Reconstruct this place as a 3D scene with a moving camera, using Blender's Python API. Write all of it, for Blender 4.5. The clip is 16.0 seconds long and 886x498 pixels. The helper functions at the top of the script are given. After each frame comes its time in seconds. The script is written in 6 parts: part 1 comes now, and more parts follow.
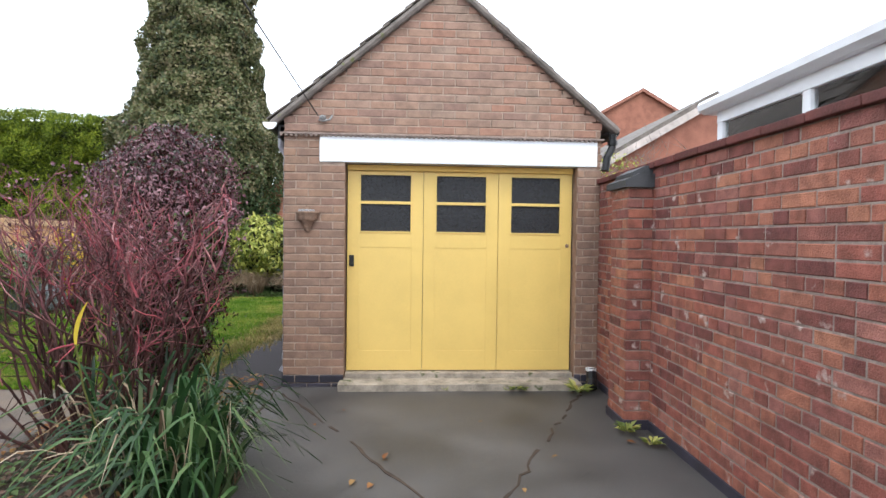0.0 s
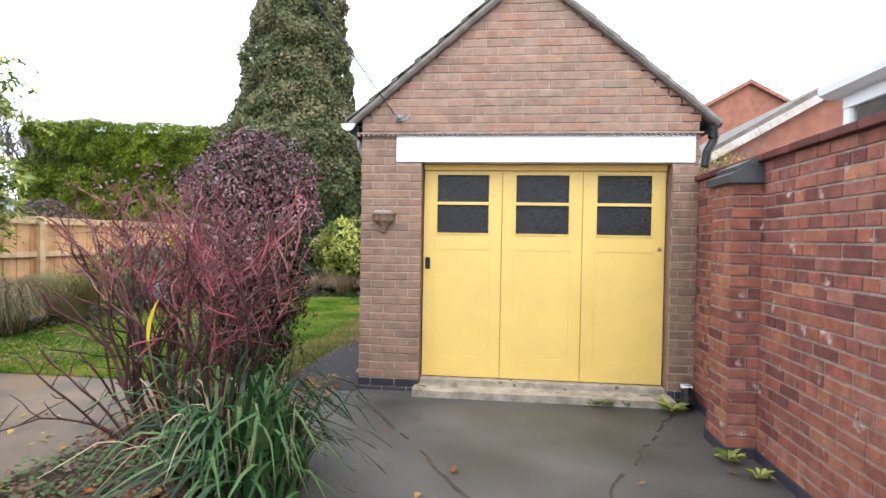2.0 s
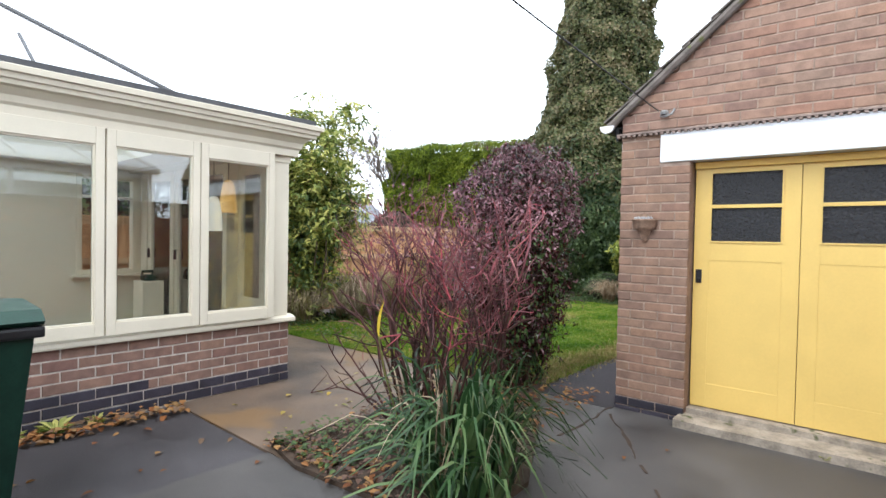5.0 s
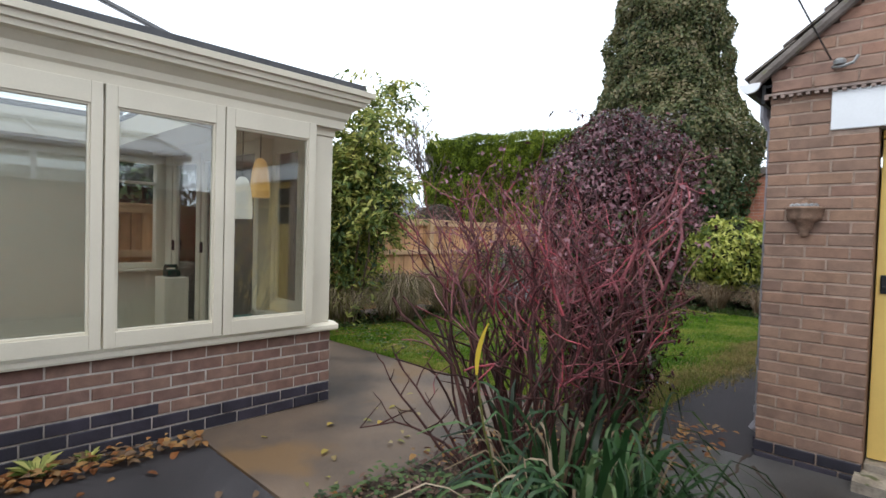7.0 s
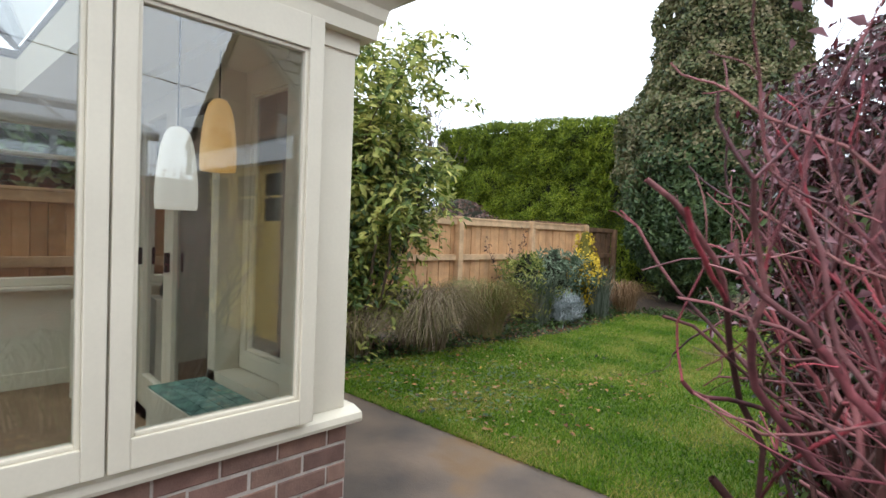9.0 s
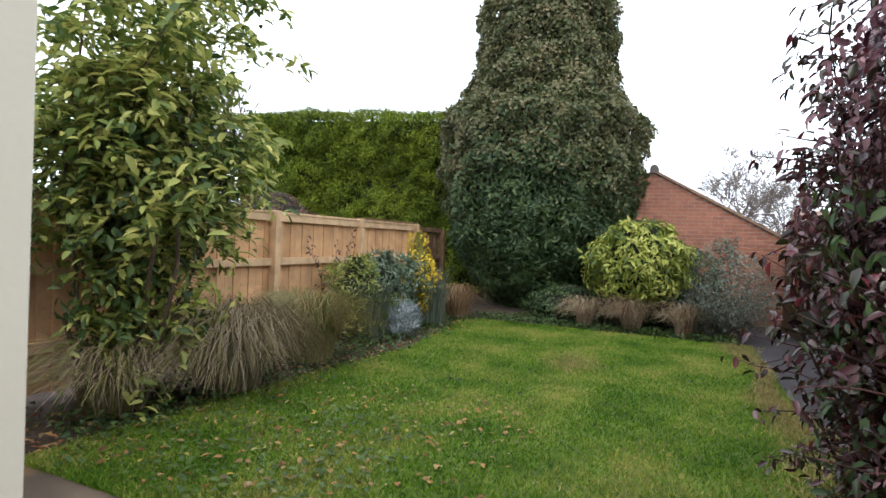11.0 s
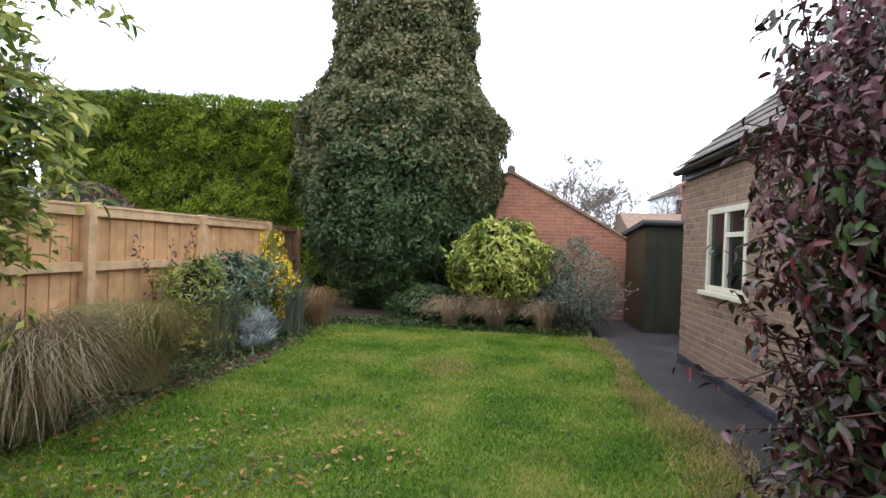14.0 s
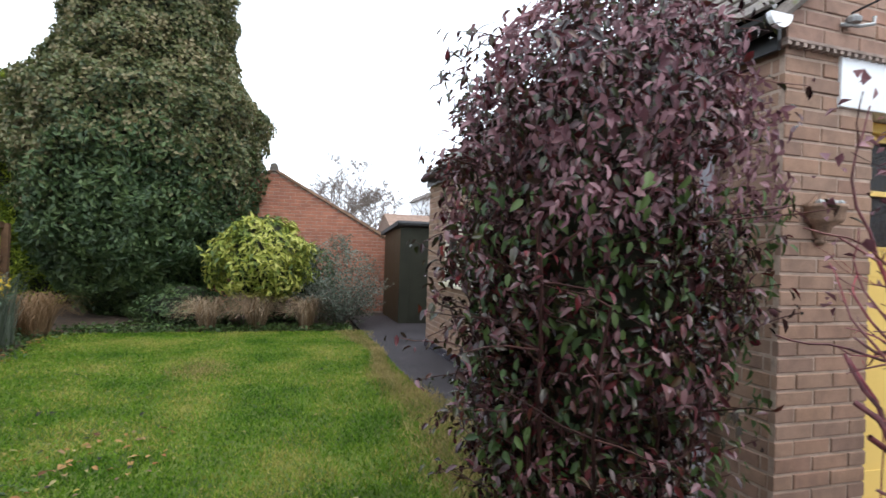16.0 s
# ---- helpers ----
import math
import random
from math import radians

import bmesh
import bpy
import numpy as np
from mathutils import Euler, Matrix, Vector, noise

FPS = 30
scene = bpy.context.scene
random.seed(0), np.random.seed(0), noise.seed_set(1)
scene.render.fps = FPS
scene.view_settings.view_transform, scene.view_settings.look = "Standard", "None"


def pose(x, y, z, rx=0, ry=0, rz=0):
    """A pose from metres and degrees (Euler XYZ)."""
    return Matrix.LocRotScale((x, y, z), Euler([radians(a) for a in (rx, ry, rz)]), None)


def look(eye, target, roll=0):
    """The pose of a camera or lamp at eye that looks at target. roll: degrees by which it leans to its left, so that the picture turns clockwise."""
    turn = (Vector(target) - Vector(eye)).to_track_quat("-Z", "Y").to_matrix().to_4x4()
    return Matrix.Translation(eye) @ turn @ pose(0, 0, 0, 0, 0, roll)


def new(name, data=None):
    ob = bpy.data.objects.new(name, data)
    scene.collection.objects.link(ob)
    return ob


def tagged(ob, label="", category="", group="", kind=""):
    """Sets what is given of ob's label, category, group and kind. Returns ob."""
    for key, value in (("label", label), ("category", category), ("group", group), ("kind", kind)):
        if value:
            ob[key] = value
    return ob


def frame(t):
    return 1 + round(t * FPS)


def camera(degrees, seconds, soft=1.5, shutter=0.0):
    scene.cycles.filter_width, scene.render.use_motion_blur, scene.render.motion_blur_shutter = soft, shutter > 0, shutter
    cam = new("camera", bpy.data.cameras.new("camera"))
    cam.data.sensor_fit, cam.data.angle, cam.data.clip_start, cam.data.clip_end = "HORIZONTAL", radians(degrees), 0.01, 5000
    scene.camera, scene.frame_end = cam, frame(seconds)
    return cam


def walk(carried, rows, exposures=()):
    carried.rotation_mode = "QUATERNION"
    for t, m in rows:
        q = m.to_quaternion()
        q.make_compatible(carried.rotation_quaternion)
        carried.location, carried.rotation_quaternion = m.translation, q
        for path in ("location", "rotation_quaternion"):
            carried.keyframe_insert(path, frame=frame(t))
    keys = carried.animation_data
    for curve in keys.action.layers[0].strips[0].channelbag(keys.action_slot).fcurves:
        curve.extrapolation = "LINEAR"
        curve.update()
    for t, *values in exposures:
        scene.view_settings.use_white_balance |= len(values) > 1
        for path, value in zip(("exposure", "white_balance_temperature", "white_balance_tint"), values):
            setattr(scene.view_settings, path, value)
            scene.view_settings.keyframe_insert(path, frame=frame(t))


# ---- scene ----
cam = camera(79.4, 16.0, shutter=0.2)
METRES, EYE, TILT, LEAN, TURN = 6.44, 1.41, 0.0, 0.0, -2.6
ROWS = [
    (0.0, 0.0007, -0.0048, -0.0006, 0.05, -1.28, -0.72),
    (0.5, -0.0002, 0.0147, -0.0005, 2.03, -1.18, -0.85),
    (1.0, 0.0012, 0.0195, -0.0022, 2.77, -1.04, -0.96),
    (1.5, 0.0034, 0.0208, -0.0035, 4.71, -1.00, -0.92),
    (2.0, 0.0125, 0.0264, -0.0028, 9.41, -1.04, -1.00),
    (2.5, 0.0290, 0.0385, -0.0012, 16.67, -1.12, -0.96),
    (3.0, 0.0481, 0.0477, 0.0014, 24.55, -1.01, -0.70),
    (3.5, 0.0747, 0.0532, 0.0037, 33.83, -1.01, -0.82),
    (4.0, 0.0928, 0.0646, 0.0051, 38.26, -1.03, -0.85),
    (6.5, 0.0070, 0.1160, 0.0010, 46.31, -1.66, -1.71),
    (7.0, -0.0599, 0.1521, -0.0022, 46.56, -1.71, -1.74),
    (7.5, -0.1406, 0.1974, -0.0034, 47.54, -1.76, -1.59),
    (8.0, -0.2125, 0.2379, -0.0038, 47.70, -1.69, -1.77),
    (8.5, -0.2884, 0.2806, -0.0018, 47.92, -1.82, -1.92),
    (9.0, -0.3489, 0.3140, 0.0007, 46.40, -1.88, -2.25),
    (9.5, -0.4003, 0.3515, -0.0016, 41.20, -1.68, -2.31),
    (10.0, -0.4458, 0.3851, -0.0025, 35.28, -1.45, -2.44),
    (12.5, -0.5516, 0.4990, -0.0028, 17.20, -0.55, -2.36),
    (13.0, -0.5570, 0.5039, -0.0038, 15.02, -0.43, -2.34),
    (13.5, -0.5607, 0.5087, -0.0049, 12.86, -0.37, -2.29),
    (14.0, -0.5630, 0.5110, -0.0072, 10.21, -0.33, -2.15),
    (14.5, -0.5603, 0.5089, -0.0105, 6.73, -0.18, -2.08),
    (15.0, -0.5557, 0.4952, -0.0116, 0.85, 0.08, -2.04),
    (15.5, -0.5530, 0.4777, -0.0100, -6.47, 0.30, -1.98),
    (16.0, -0.5440, 0.4588, -0.0097, -14.11, 0.48, -1.93),
]
EXPOSURES = [(0.0, 0.5), (1.5, 0.65), (3.0, 0.85), (4.2, 0.82), (6.3, 0.05), (7.5, -0.05), (8.5, 0.15), (9.2, 0.3), (10.0, 0.2), (12.5, 0.3), (16.0, 0.3)]
walk(cam, [(t, pose(0, 0, EYE, TILT, LEAN, TURN) @ pose(METRES * x, METRES * y, METRES * z, 90 + pitch, roll, yaw)) for t, x, y, z, yaw, pitch, roll in ROWS],
     exposures=EXPOSURES)

# ---- world, sun ----
world = bpy.data.worlds.new("overcast_sky")
scene.world = world
world.use_nodes = True
wn = world.node_tree.nodes
wl = world.node_tree.links
sky = wn.new("ShaderNodeTexSky")
sky.sky_type = "NISHITA"
sky.sun_disc = False
sky.sun_elevation = radians(58)
sky.sun_rotation = radians(160)
sky.air_density, sky.dust_density, sky.ozone_density = 1.0, 6.0, 1.0
veil = wn.new("ShaderNodeMix")
veil.data_type = "RGBA"
veil.inputs[0].default_value = 0.86
veil.inputs[7].default_value = (14.0, 15.2, 17.0, 1)
wl.new(sky.outputs[0], veil.inputs[6])
wl.new(veil.outputs[2], wn["Background"].inputs[0])
wn["Background"].inputs[1].default_value = 0.145
sun_data = bpy.data.lights.new("sun", "SUN")
sun_data.energy, sun_data.angle, sun_data.color = 0.7, radians(25), (1.0, 0.96, 0.9)
sun = new("sun", sun_data)
sun.matrix_world = look((3, -8, 14), (0, 0, 0))


# ---- materials ----
def mat(name, colour, rough=0.8, metal=0.0, vary=0.25, scale=6.0, fine=90.0, bump=0.15, pieces=False, spec=0.3, second=None, speckle=None):
    """A surface with grain and stains at two scales; pieces adds a change of tone from piece to piece."""
    m = bpy.data.materials.new(name)
    m.use_nodes = True
    n, l = m.node_tree.nodes, m.node_tree.links
    b = n["Principled BSDF"]
    b.inputs["Roughness"].default_value = rough
    b.inputs["Metallic"].default_value = metal
    b.inputs["Specular IOR Level"].default_value = spec
    tc = n.new("ShaderNodeTexCoord")
    geo = n.new("ShaderNodeNewGeometry")
    big = n.new("ShaderNodeTexNoise")
    big.inputs["Scale"].default_value, big.inputs["Detail"].default_value = scale, 6
    l.new(geo.outputs["Position"], big.inputs["Vector"])
    small = n.new("ShaderNodeTexNoise")
    small.inputs["Scale"].default_value, small.inputs["Detail"].default_value = fine, 4
    l.new(geo.outputs["Position"], small.inputs["Vector"])
    dark = tuple(c * (1 - vary) for c in colour)
    light = tuple(min(1, c * (1 + vary)) for c in (second or colour))
    mix = n.new("ShaderNodeMix")
    mix.data_type = "RGBA"
    mix.inputs[6].default_value, mix.inputs[7].default_value = (*dark, 1), (*light, 1)
    fac = n.new("ShaderNodeMath")
    fac.operation = "MULTIPLY_ADD"
    l.new(big.outputs[0], fac.inputs[0])
    fac.inputs[1].default_value, fac.inputs[2].default_value = 2.6, -0.8
    add = n.new("ShaderNodeMath")
    add.operation = "MULTIPLY_ADD"
    add.use_clamp = True
    l.new(small.outputs[0], add.inputs[0])
    add.inputs[1].default_value = 1.0
    sub = n.new("ShaderNodeMath")
    sub.operation = "SUBTRACT"
    l.new(fac.outputs[0], sub.inputs[0])
    sub.inputs[1].default_value = 0.5
    l.new(sub.outputs[0], add.inputs[2])
    l.new(add.outputs[0], mix.inputs[0])
    out = mix.outputs[2]
    if pieces:
        oi = n.new("ShaderNodeObjectInfo")
        sm = n.new("ShaderNodeMath")
        l.new(oi.outputs["Random"], sm.inputs[0])
        l.new(geo.outputs["Random Per Island"], sm.inputs[1])
        fr = n.new("ShaderNodeMath")
        fr.operation = "FRACT"
        l.new(sm.outputs[0], fr.inputs[0])
        ramp = n.new("ShaderNodeValToRGB")
        while len(ramp.color_ramp.elements) < len(pieces):
            ramp.color_ramp.elements.new(0.5)
        for i, c in enumerate(pieces):
            ramp.color_ramp.elements[i].position = i / (len(pieces) - 1)
            ramp.color_ramp.elements[i].color = (*c, 1)
        l.new(fr.outputs[0], ramp.inputs[0])
        mul = n.new("ShaderNodeMix")
        mul.data_type, mul.blend_type = "RGBA", "MULTIPLY"
        mul.inputs[0].default_value = 1.0
        l.new(out, mul.inputs[6])
        l.new(ramp.outputs[0], mul.inputs[7])
        out = mul.outputs[2]
    if speckle:
        sp = n.new("ShaderNodeTexNoise")
        sp.inputs["Scale"].default_value, sp.inputs["Detail"].default_value = speckle[2], 8
        l.new(geo.outputs["Position"], sp.inputs["Vector"])
        mr = n.new("ShaderNodeMapRange")
        mr.inputs[1].default_value, mr.inputs[2].default_value = speckle[1], speckle[1] + 0.08
        l.new(sp.outputs[0], mr.inputs[0])
        sm2 = n.new("ShaderNodeMix")
        sm2.data_type = "RGBA"
        sm2.inputs[7].default_value = (*speckle[0], 1)
        l.new(mr.outputs[0], sm2.inputs[0])
        l.new(out, sm2.inputs[6])
        out = sm2.outputs[2]
    l.new(out, b.inputs["Base Color"])
    if bump:
        bp = n.new("ShaderNodeBump")
        bp.inputs["Strength"].default_value, bp.inputs["Distance"].default_value = bump, 0.01
        l.new(small.outputs[0], bp.inputs["Height"])
        l.new(bp.outputs[0], b.inputs["Normal"])
        rr = n.new("ShaderNodeMapRange")
        rr.inputs[3].default_value, rr.inputs[4].default_value = max(0.02, rough - 0.15), min(1, rough + 0.15)
        l.new(big.outputs[0], rr.inputs[0])
        l.new(rr.outputs[0], b.inputs["Roughness"])
    return m


def leaf_mat(name, colours, rough=0.5, thin=0.25, spec=0.4, patch=2.2, amount=1.6, detail=3):
    """Leaves: a tone for each leaf, with some light passing through."""
    m = bpy.data.materials.new(name)
    m.use_nodes = True
    n, l = m.node_tree.nodes, m.node_tree.links
    b = n["Principled BSDF"]
    b.inputs["Roughness"].default_value = rough
    b.inputs["Specular IOR Level"].default_value = spec
    geo = n.new("ShaderNodeNewGeometry")
    ramp = n.new("ShaderNodeValToRGB")
    while len(ramp.color_ramp.elements) < len(colours):
        ramp.color_ramp.elements.new(0.5)
    for i, c in enumerate(colours):
        ramp.color_ramp.elements[i].position = i / (len(colours) - 1)
        ramp.color_ramp.elements[i].color = (*c, 1)
    big = n.new("ShaderNodeTexNoise")
    big.inputs["Scale"].default_value, big.inputs["Detail"].default_value = patch, detail
    l.new(geo.outputs["Position"], big.inputs["Vector"])
    ad = n.new("ShaderNodeMath")
    ad.operation = "MULTIPLY_ADD"
    l.new(big.outputs[0], ad.inputs[0])
    ad.inputs[1].default_value, ad.inputs[2].default_value = amount, -amount / 2
    sm = n.new("ShaderNodeMath")
    sm.use_clamp = True
    l.new(geo.outputs["Random Per Island"], sm.inputs[0])
    l.new(ad.outputs[0], sm.inputs[1])
    l.new(sm.outputs[0], ramp.inputs[0])
    l.new(ramp.outputs[0], b.inputs["Base Color"])
    tr = n.new("ShaderNodeBsdfTranslucent")
    l.new(ramp.outputs[0], tr.inputs[0])
    mx = n.new("ShaderNodeMixShader")
    mx.inputs[0].default_value = thin
    l.new(b.outputs[0], mx.inputs[1])
    l.new(tr.outputs[0], mx.inputs[2])
    l.new(mx.outputs[0], n["Material Output"].inputs[0])
    return m


def glass_mat(name, tint=(0.82, 0.85, 0.84), ior=1.5, rough=0.0, bump=0.0):
    m = bpy.data.materials.new(name)
    m.use_nodes = True
    n, l = m.node_tree.nodes, m.node_tree.links
    n.remove(n["Principled BSDF"])
    t = n.new("ShaderNodeBsdfTransparent")
    t.inputs[0].default_value = (*tint, 1)
    g = n.new("ShaderNodeBsdfGlossy")
    g.inputs["Roughness"].default_value = rough
    f = n.new("ShaderNodeFresnel")
    f.inputs[0].default_value = ior
    mul = n.new("ShaderNodeMath")
    mul.operation = "MULTIPLY"
    mul.use_clamp = True
    mul.inputs[1].default_value = 3.0
    l.new(f.outputs[0], mul.inputs[0])
    mx = n.new("ShaderNodeMixShader")
    l.new(mul.outputs[0], mx.inputs[0])
    l.new(t.outputs[0], mx.inputs[1])
    l.new(g.outputs[0], mx.inputs[2])
    l.new(mx.outputs[0], n["Material Output"].inputs[0])
    if bump:
        geo = n.new("ShaderNodeNewGeometry")
        v = n.new("ShaderNodeTexVoronoi")
        v.inputs["Scale"].default_value = 55
        l.new(geo.outputs["Position"], v.inputs["Vector"])
        bp = n.new("ShaderNodeBump")
        bp.inputs["Strength"].default_value, bp.inputs["Distance"].default_value = bump, 0.01
        l.new(v.outputs[0], bp.inputs["Height"])
        l.new(bp.outputs[0], g.inputs["Normal"])
    return m


M = {}
M["red_brick"] = mat("red_brick", (0.25, 0.094, 0.068), 0.75, vary=0.34, scale=11, fine=120, bump=0.6,
                     pieces=[(0.55, 0.5, 0.62), (0.8, 0.75, 0.8), (1.0, 1.0, 1.0), (1.15, 1.1, 1.0), (1.0, 0.85, 0.9), (1.4, 1.55, 1.3), (0.75, 0.7, 0.85), (1.25, 1.4, 1.5)],
                     speckle=((0.48, 0.38, 0.34), 0.645, 8))
M["brown_brick"] = mat("brown_brick", (0.235, 0.153, 0.113), 0.85, vary=0.2, scale=12, fine=160, bump=0.3,
                       pieces=[(0.82, 0.8, 0.82), (1.0, 1.0, 1.0), (1.12, 1.1, 1.05), (0.95, 0.88, 0.88), (1.2, 1.15, 1.05)])
M["gable_brick"] = mat("gable_brick", (0.27, 0.168, 0.126), 0.85, vary=0.22, scale=12, fine=160, bump=0.3,
                       pieces=[(0.86, 0.86, 0.9), (1.0, 1.0, 1.0), (1.05, 1.12, 1.12), (1.1, 0.96, 0.9), (0.95, 1.08, 1.1), (1.15, 1.12, 1.05)])
M["orangery_brick"] = mat("orangery_brick", (0.225, 0.14, 0.11), 0.8, vary=0.2, scale=12, fine=160, bump=0.3,
                          pieces=[(0.75, 0.72, 0.75), (1.0, 1.0, 1.0), (1.1, 1.08, 1.05), (0.9, 0.82, 0.85), (1.2, 1.18, 1.1)])
M["plinth_brick"] = mat("plinth_brick", (0.035, 0.033, 0.045), 0.55, vary=0.3, fine=120, bump=0.2, pieces=[(0.8, 0.8, 0.8), (1, 1, 1), (1.4, 1.3, 1.3)])
M["mortar"] = mat("mortar", (0.33, 0.25, 0.20), 0.95, vary=0.25, scale=15, bump=0.3)
M["pale_mortar"] = mat("pale_mortar", (0.46, 0.41, 0.36), 0.95, vary=0.2, scale=15, bump=0.3)
# aged dark brown; on the far fence it also holds painted tree shade
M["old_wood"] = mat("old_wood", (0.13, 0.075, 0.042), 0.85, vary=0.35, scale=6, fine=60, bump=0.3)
M["dark_pane"] = mat("dark_pane", (0.012, 0.013, 0.014), 0.06, vary=0.3, bump=0.0, spec=0.25)
M["dark_mortar"] = mat("dark_mortar", (0.27, 0.21, 0.18), 0.95, vary=0.3, scale=15, bump=0.3)
M["far_brick"] = mat("far_brick", (0.33, 0.14, 0.09), 0.85, vary=0.2, scale=5, fine=60, bump=0.2, pieces=[(0.85, 0.85, 0.9), (1, 1, 1), (1.12, 1.1, 1.1)])
M["yellow_paint"] = mat("yellow_paint", (0.69, 0.485, 0.145), 0.42, vary=0.05, scale=3, fine=60, bump=0.03, spec=0.4)
M["ochre_paint"] = mat("ochre_paint", (0.68, 0.43, 0.09), 0.45, vary=0.08, scale=3, fine=60, bump=0.03, spec=0.4)
M["white_paint"] = mat("white_paint", (0.74, 0.77, 0.79), 0.5, vary=0.05, scale=4, fine=70, bump=0.04)
M["cream_paint"] = mat("cream_paint", (0.66, 0.61, 0.49), 0.45, vary=0.04, scale=3, fine=80, bump=0.03)
M["tile_grey"] = mat("tile_grey", (0.15, 0.13, 0.115), 0.85, vary=0.35, scale=8, fine=90, bump=0.4, speckle=((0.12, 0.13, 0.05), 0.62, 14))
M["tarmac"] = mat("tarmac", (0.048, 0.045, 0.048), 0.45, vary=0.45, scale=1.6, fine=170, bump=0.7, spec=0.4, speckle=((0.12, 0.115, 0.11), 0.66, 90))
M["drive"] = mat("drive", (0.066, 0.062, 0.059), 0.5, vary=0.42, scale=1.6, fine=170, bump=0.5, spec=0.4, speckle=((0.17, 0.16, 0.14), 0.63, 110))
M["slab"] = mat("slab", (0.08, 0.066, 0.057), 0.55, vary=0.4, scale=1.5, fine=130, bump=0.45, spec=0.28, second=(0.14, 0.10, 0.07), speckle=((0.17, 0.105, 0.052), 0.56, 1.3))
M["path"] = mat("path", (0.043, 0.038, 0.041), 0.7, vary=0.35, scale=1.7, fine=140, bump=0.5, spec=0.15)
M["concrete"] = mat("concrete", (0.30, 0.26, 0.21), 0.9, vary=0.35, scale=9, fine=80, bump=0.5, speckle=((0.09, 0.1, 0.045), 0.6, 10))
M["soil"] = mat("soil", (0.055, 0.038, 0.027), 0.95, vary=0.45, scale=7, fine=50, bump=0.8)
M["turf"] = mat("turf", (0.04, 0.075, 0.01), 0.95, vary=0.35, scale=2.2, fine=40, bump=0.8, second=(0.085, 0.115, 0.02))
M["fence_wood"] = mat("fence_wood", (0.56, 0.335, 0.175), 0.8, vary=0.2, scale=5, fine=60, bump=0.25, pieces=[(0.8, 0.76, 0.72), (1, 1, 1), (1.1, 1.08, 1.05), (0.9, 0.85, 0.8)])
M["fence_post"] = mat("fence_post", (0.57, 0.385, 0.225), 0.8, vary=0.2, scale=6, fine=60, bump=0.25)
M["black"] = mat("black_plastic", (0.012, 0.012, 0.013), 0.4, vary=0.2)
M["shed_green"] = mat("shed_green", (0.022, 0.024, 0.016), 0.6, vary=0.25, scale=4, bump=0.15)
M["shed_side"] = mat("shed_side", (0.06, 0.042, 0.022), 0.6, vary=0.25, scale=4, bump=0.15)
M["felt"] = mat("felt", (0.07, 0.072, 0.078), 0.85, vary=0.2)
M["glass"] = glass_mat("glass")
M["obscure"] = mat("obscure_glass", (0.010, 0.011, 0.013), 0.2, vary=0.5, scale=60, fine=75, bump=0.9, spec=0.4)
M["clay"] = mat("clay", (0.26, 0.17, 0.12), 0.9, vary=0.35, scale=25, bump=0.4)
M["lead"] = mat("lead", (0.35, 0.36, 0.36), 0.5, metal=0.6, vary=0.3, scale=20)
M["interior"] = mat("interior_plaster", (0.68, 0.63, 0.52), 0.9, vary=0.03, bump=0.02)
M["carpet"] = mat("carpet", (0.24, 0.16, 0.10), 0.9, vary=0.2)
M["upvc"] = mat("upvc", (0.78, 0.8, 0.82), 0.35, vary=0.03, bump=0.0)
M["bin"] = mat("bin_plastic", (0.008, 0.036, 0.024), 0.4, vary=0.2, scale=10, bump=0.1)
M["bark"] = mat("bark", (0.11, 0.075, 0.055), 0.95, vary=0.4, scale=20, bump=0.6)
M["twig"] = mat("twig", (0.19, 0.16, 0.14), 0.9, vary=0.3, scale=20, bump=0.2)
M["dogwood"] = mat("dogwood_bark", (0.062, 0.013, 0.018), 0.58, vary=0.5, scale=5, fine=60, bump=0.15, second=(0.225, 0.05, 0.064), spec=0.35,
                   pieces=[(1.0, 1.0, 1.0), (0.55, 0.8, 0.7), (1.3, 1.7, 1.5), (0.75, 1.1, 1.0), (1.3, 2.4, 1.8), (0.5, 0.9, 0.8), (1.9, 1.3, 1.4), (1.0, 2.0, 1.5), (0.6, 0.7, 0.7), (1.5, 3.4, 2.6)])
M["old_stem"] = mat("old_stem", (0.055, 0.022, 0.019), 0.75, vary=0.45, scale=8, bump=0.3,
                    pieces=[(1.0, 1.0, 1.0), (0.6, 0.6, 0.6), (1.6, 1.7, 1.7), (0.7, 0.6, 0.6), (1.7, 1.9, 1.8)])
M["cable"] = mat("cable", (0.03, 0.03, 0.032), 0.6)
M["ivy"] = leaf_mat("ivy_leaf", [(0.04, 0.062, 0.02), (0.095, 0.115, 0.038), (0.15, 0.15, 0.06), (0.24, 0.2, 0.105)])
M["laurel"] = leaf_mat("evergreen_leaf", [(0.022, 0.048, 0.015), (0.055, 0.1, 0.034), (0.11, 0.165, 0.055)])
M["hedge"] = leaf_mat("hedge_leaf", [(0.03, 0.052, 0.005), (0.085, 0.13, 0.009), (0.165, 0.23, 0.017), (0.31, 0.37, 0.035)], spec=0.2, patch=1.1, amount=1.4, detail=6)
M["purple"] = leaf_mat("purple_leaf", [(0.016, 0.006, 0.007), (0.05, 0.014, 0.019), (0.026, 0.036, 0.012), (0.085, 0.028, 0.034), (0.11, 0.016, 0.02), (0.036, 0.05, 0.016), (0.036, 0.011, 0.015), (0.2, 0.1, 0.11)], rough=0.27, thin=0.12, spec=0.5)
# mauve of withered leaf bits and of skylight painted on the purple shrub's crown
M["withered"] = leaf_mat("withered_leaf", [(0.07, 0.024, 0.032), (0.19, 0.085, 0.105), (0.36, 0.2, 0.22)], rough=0.5)
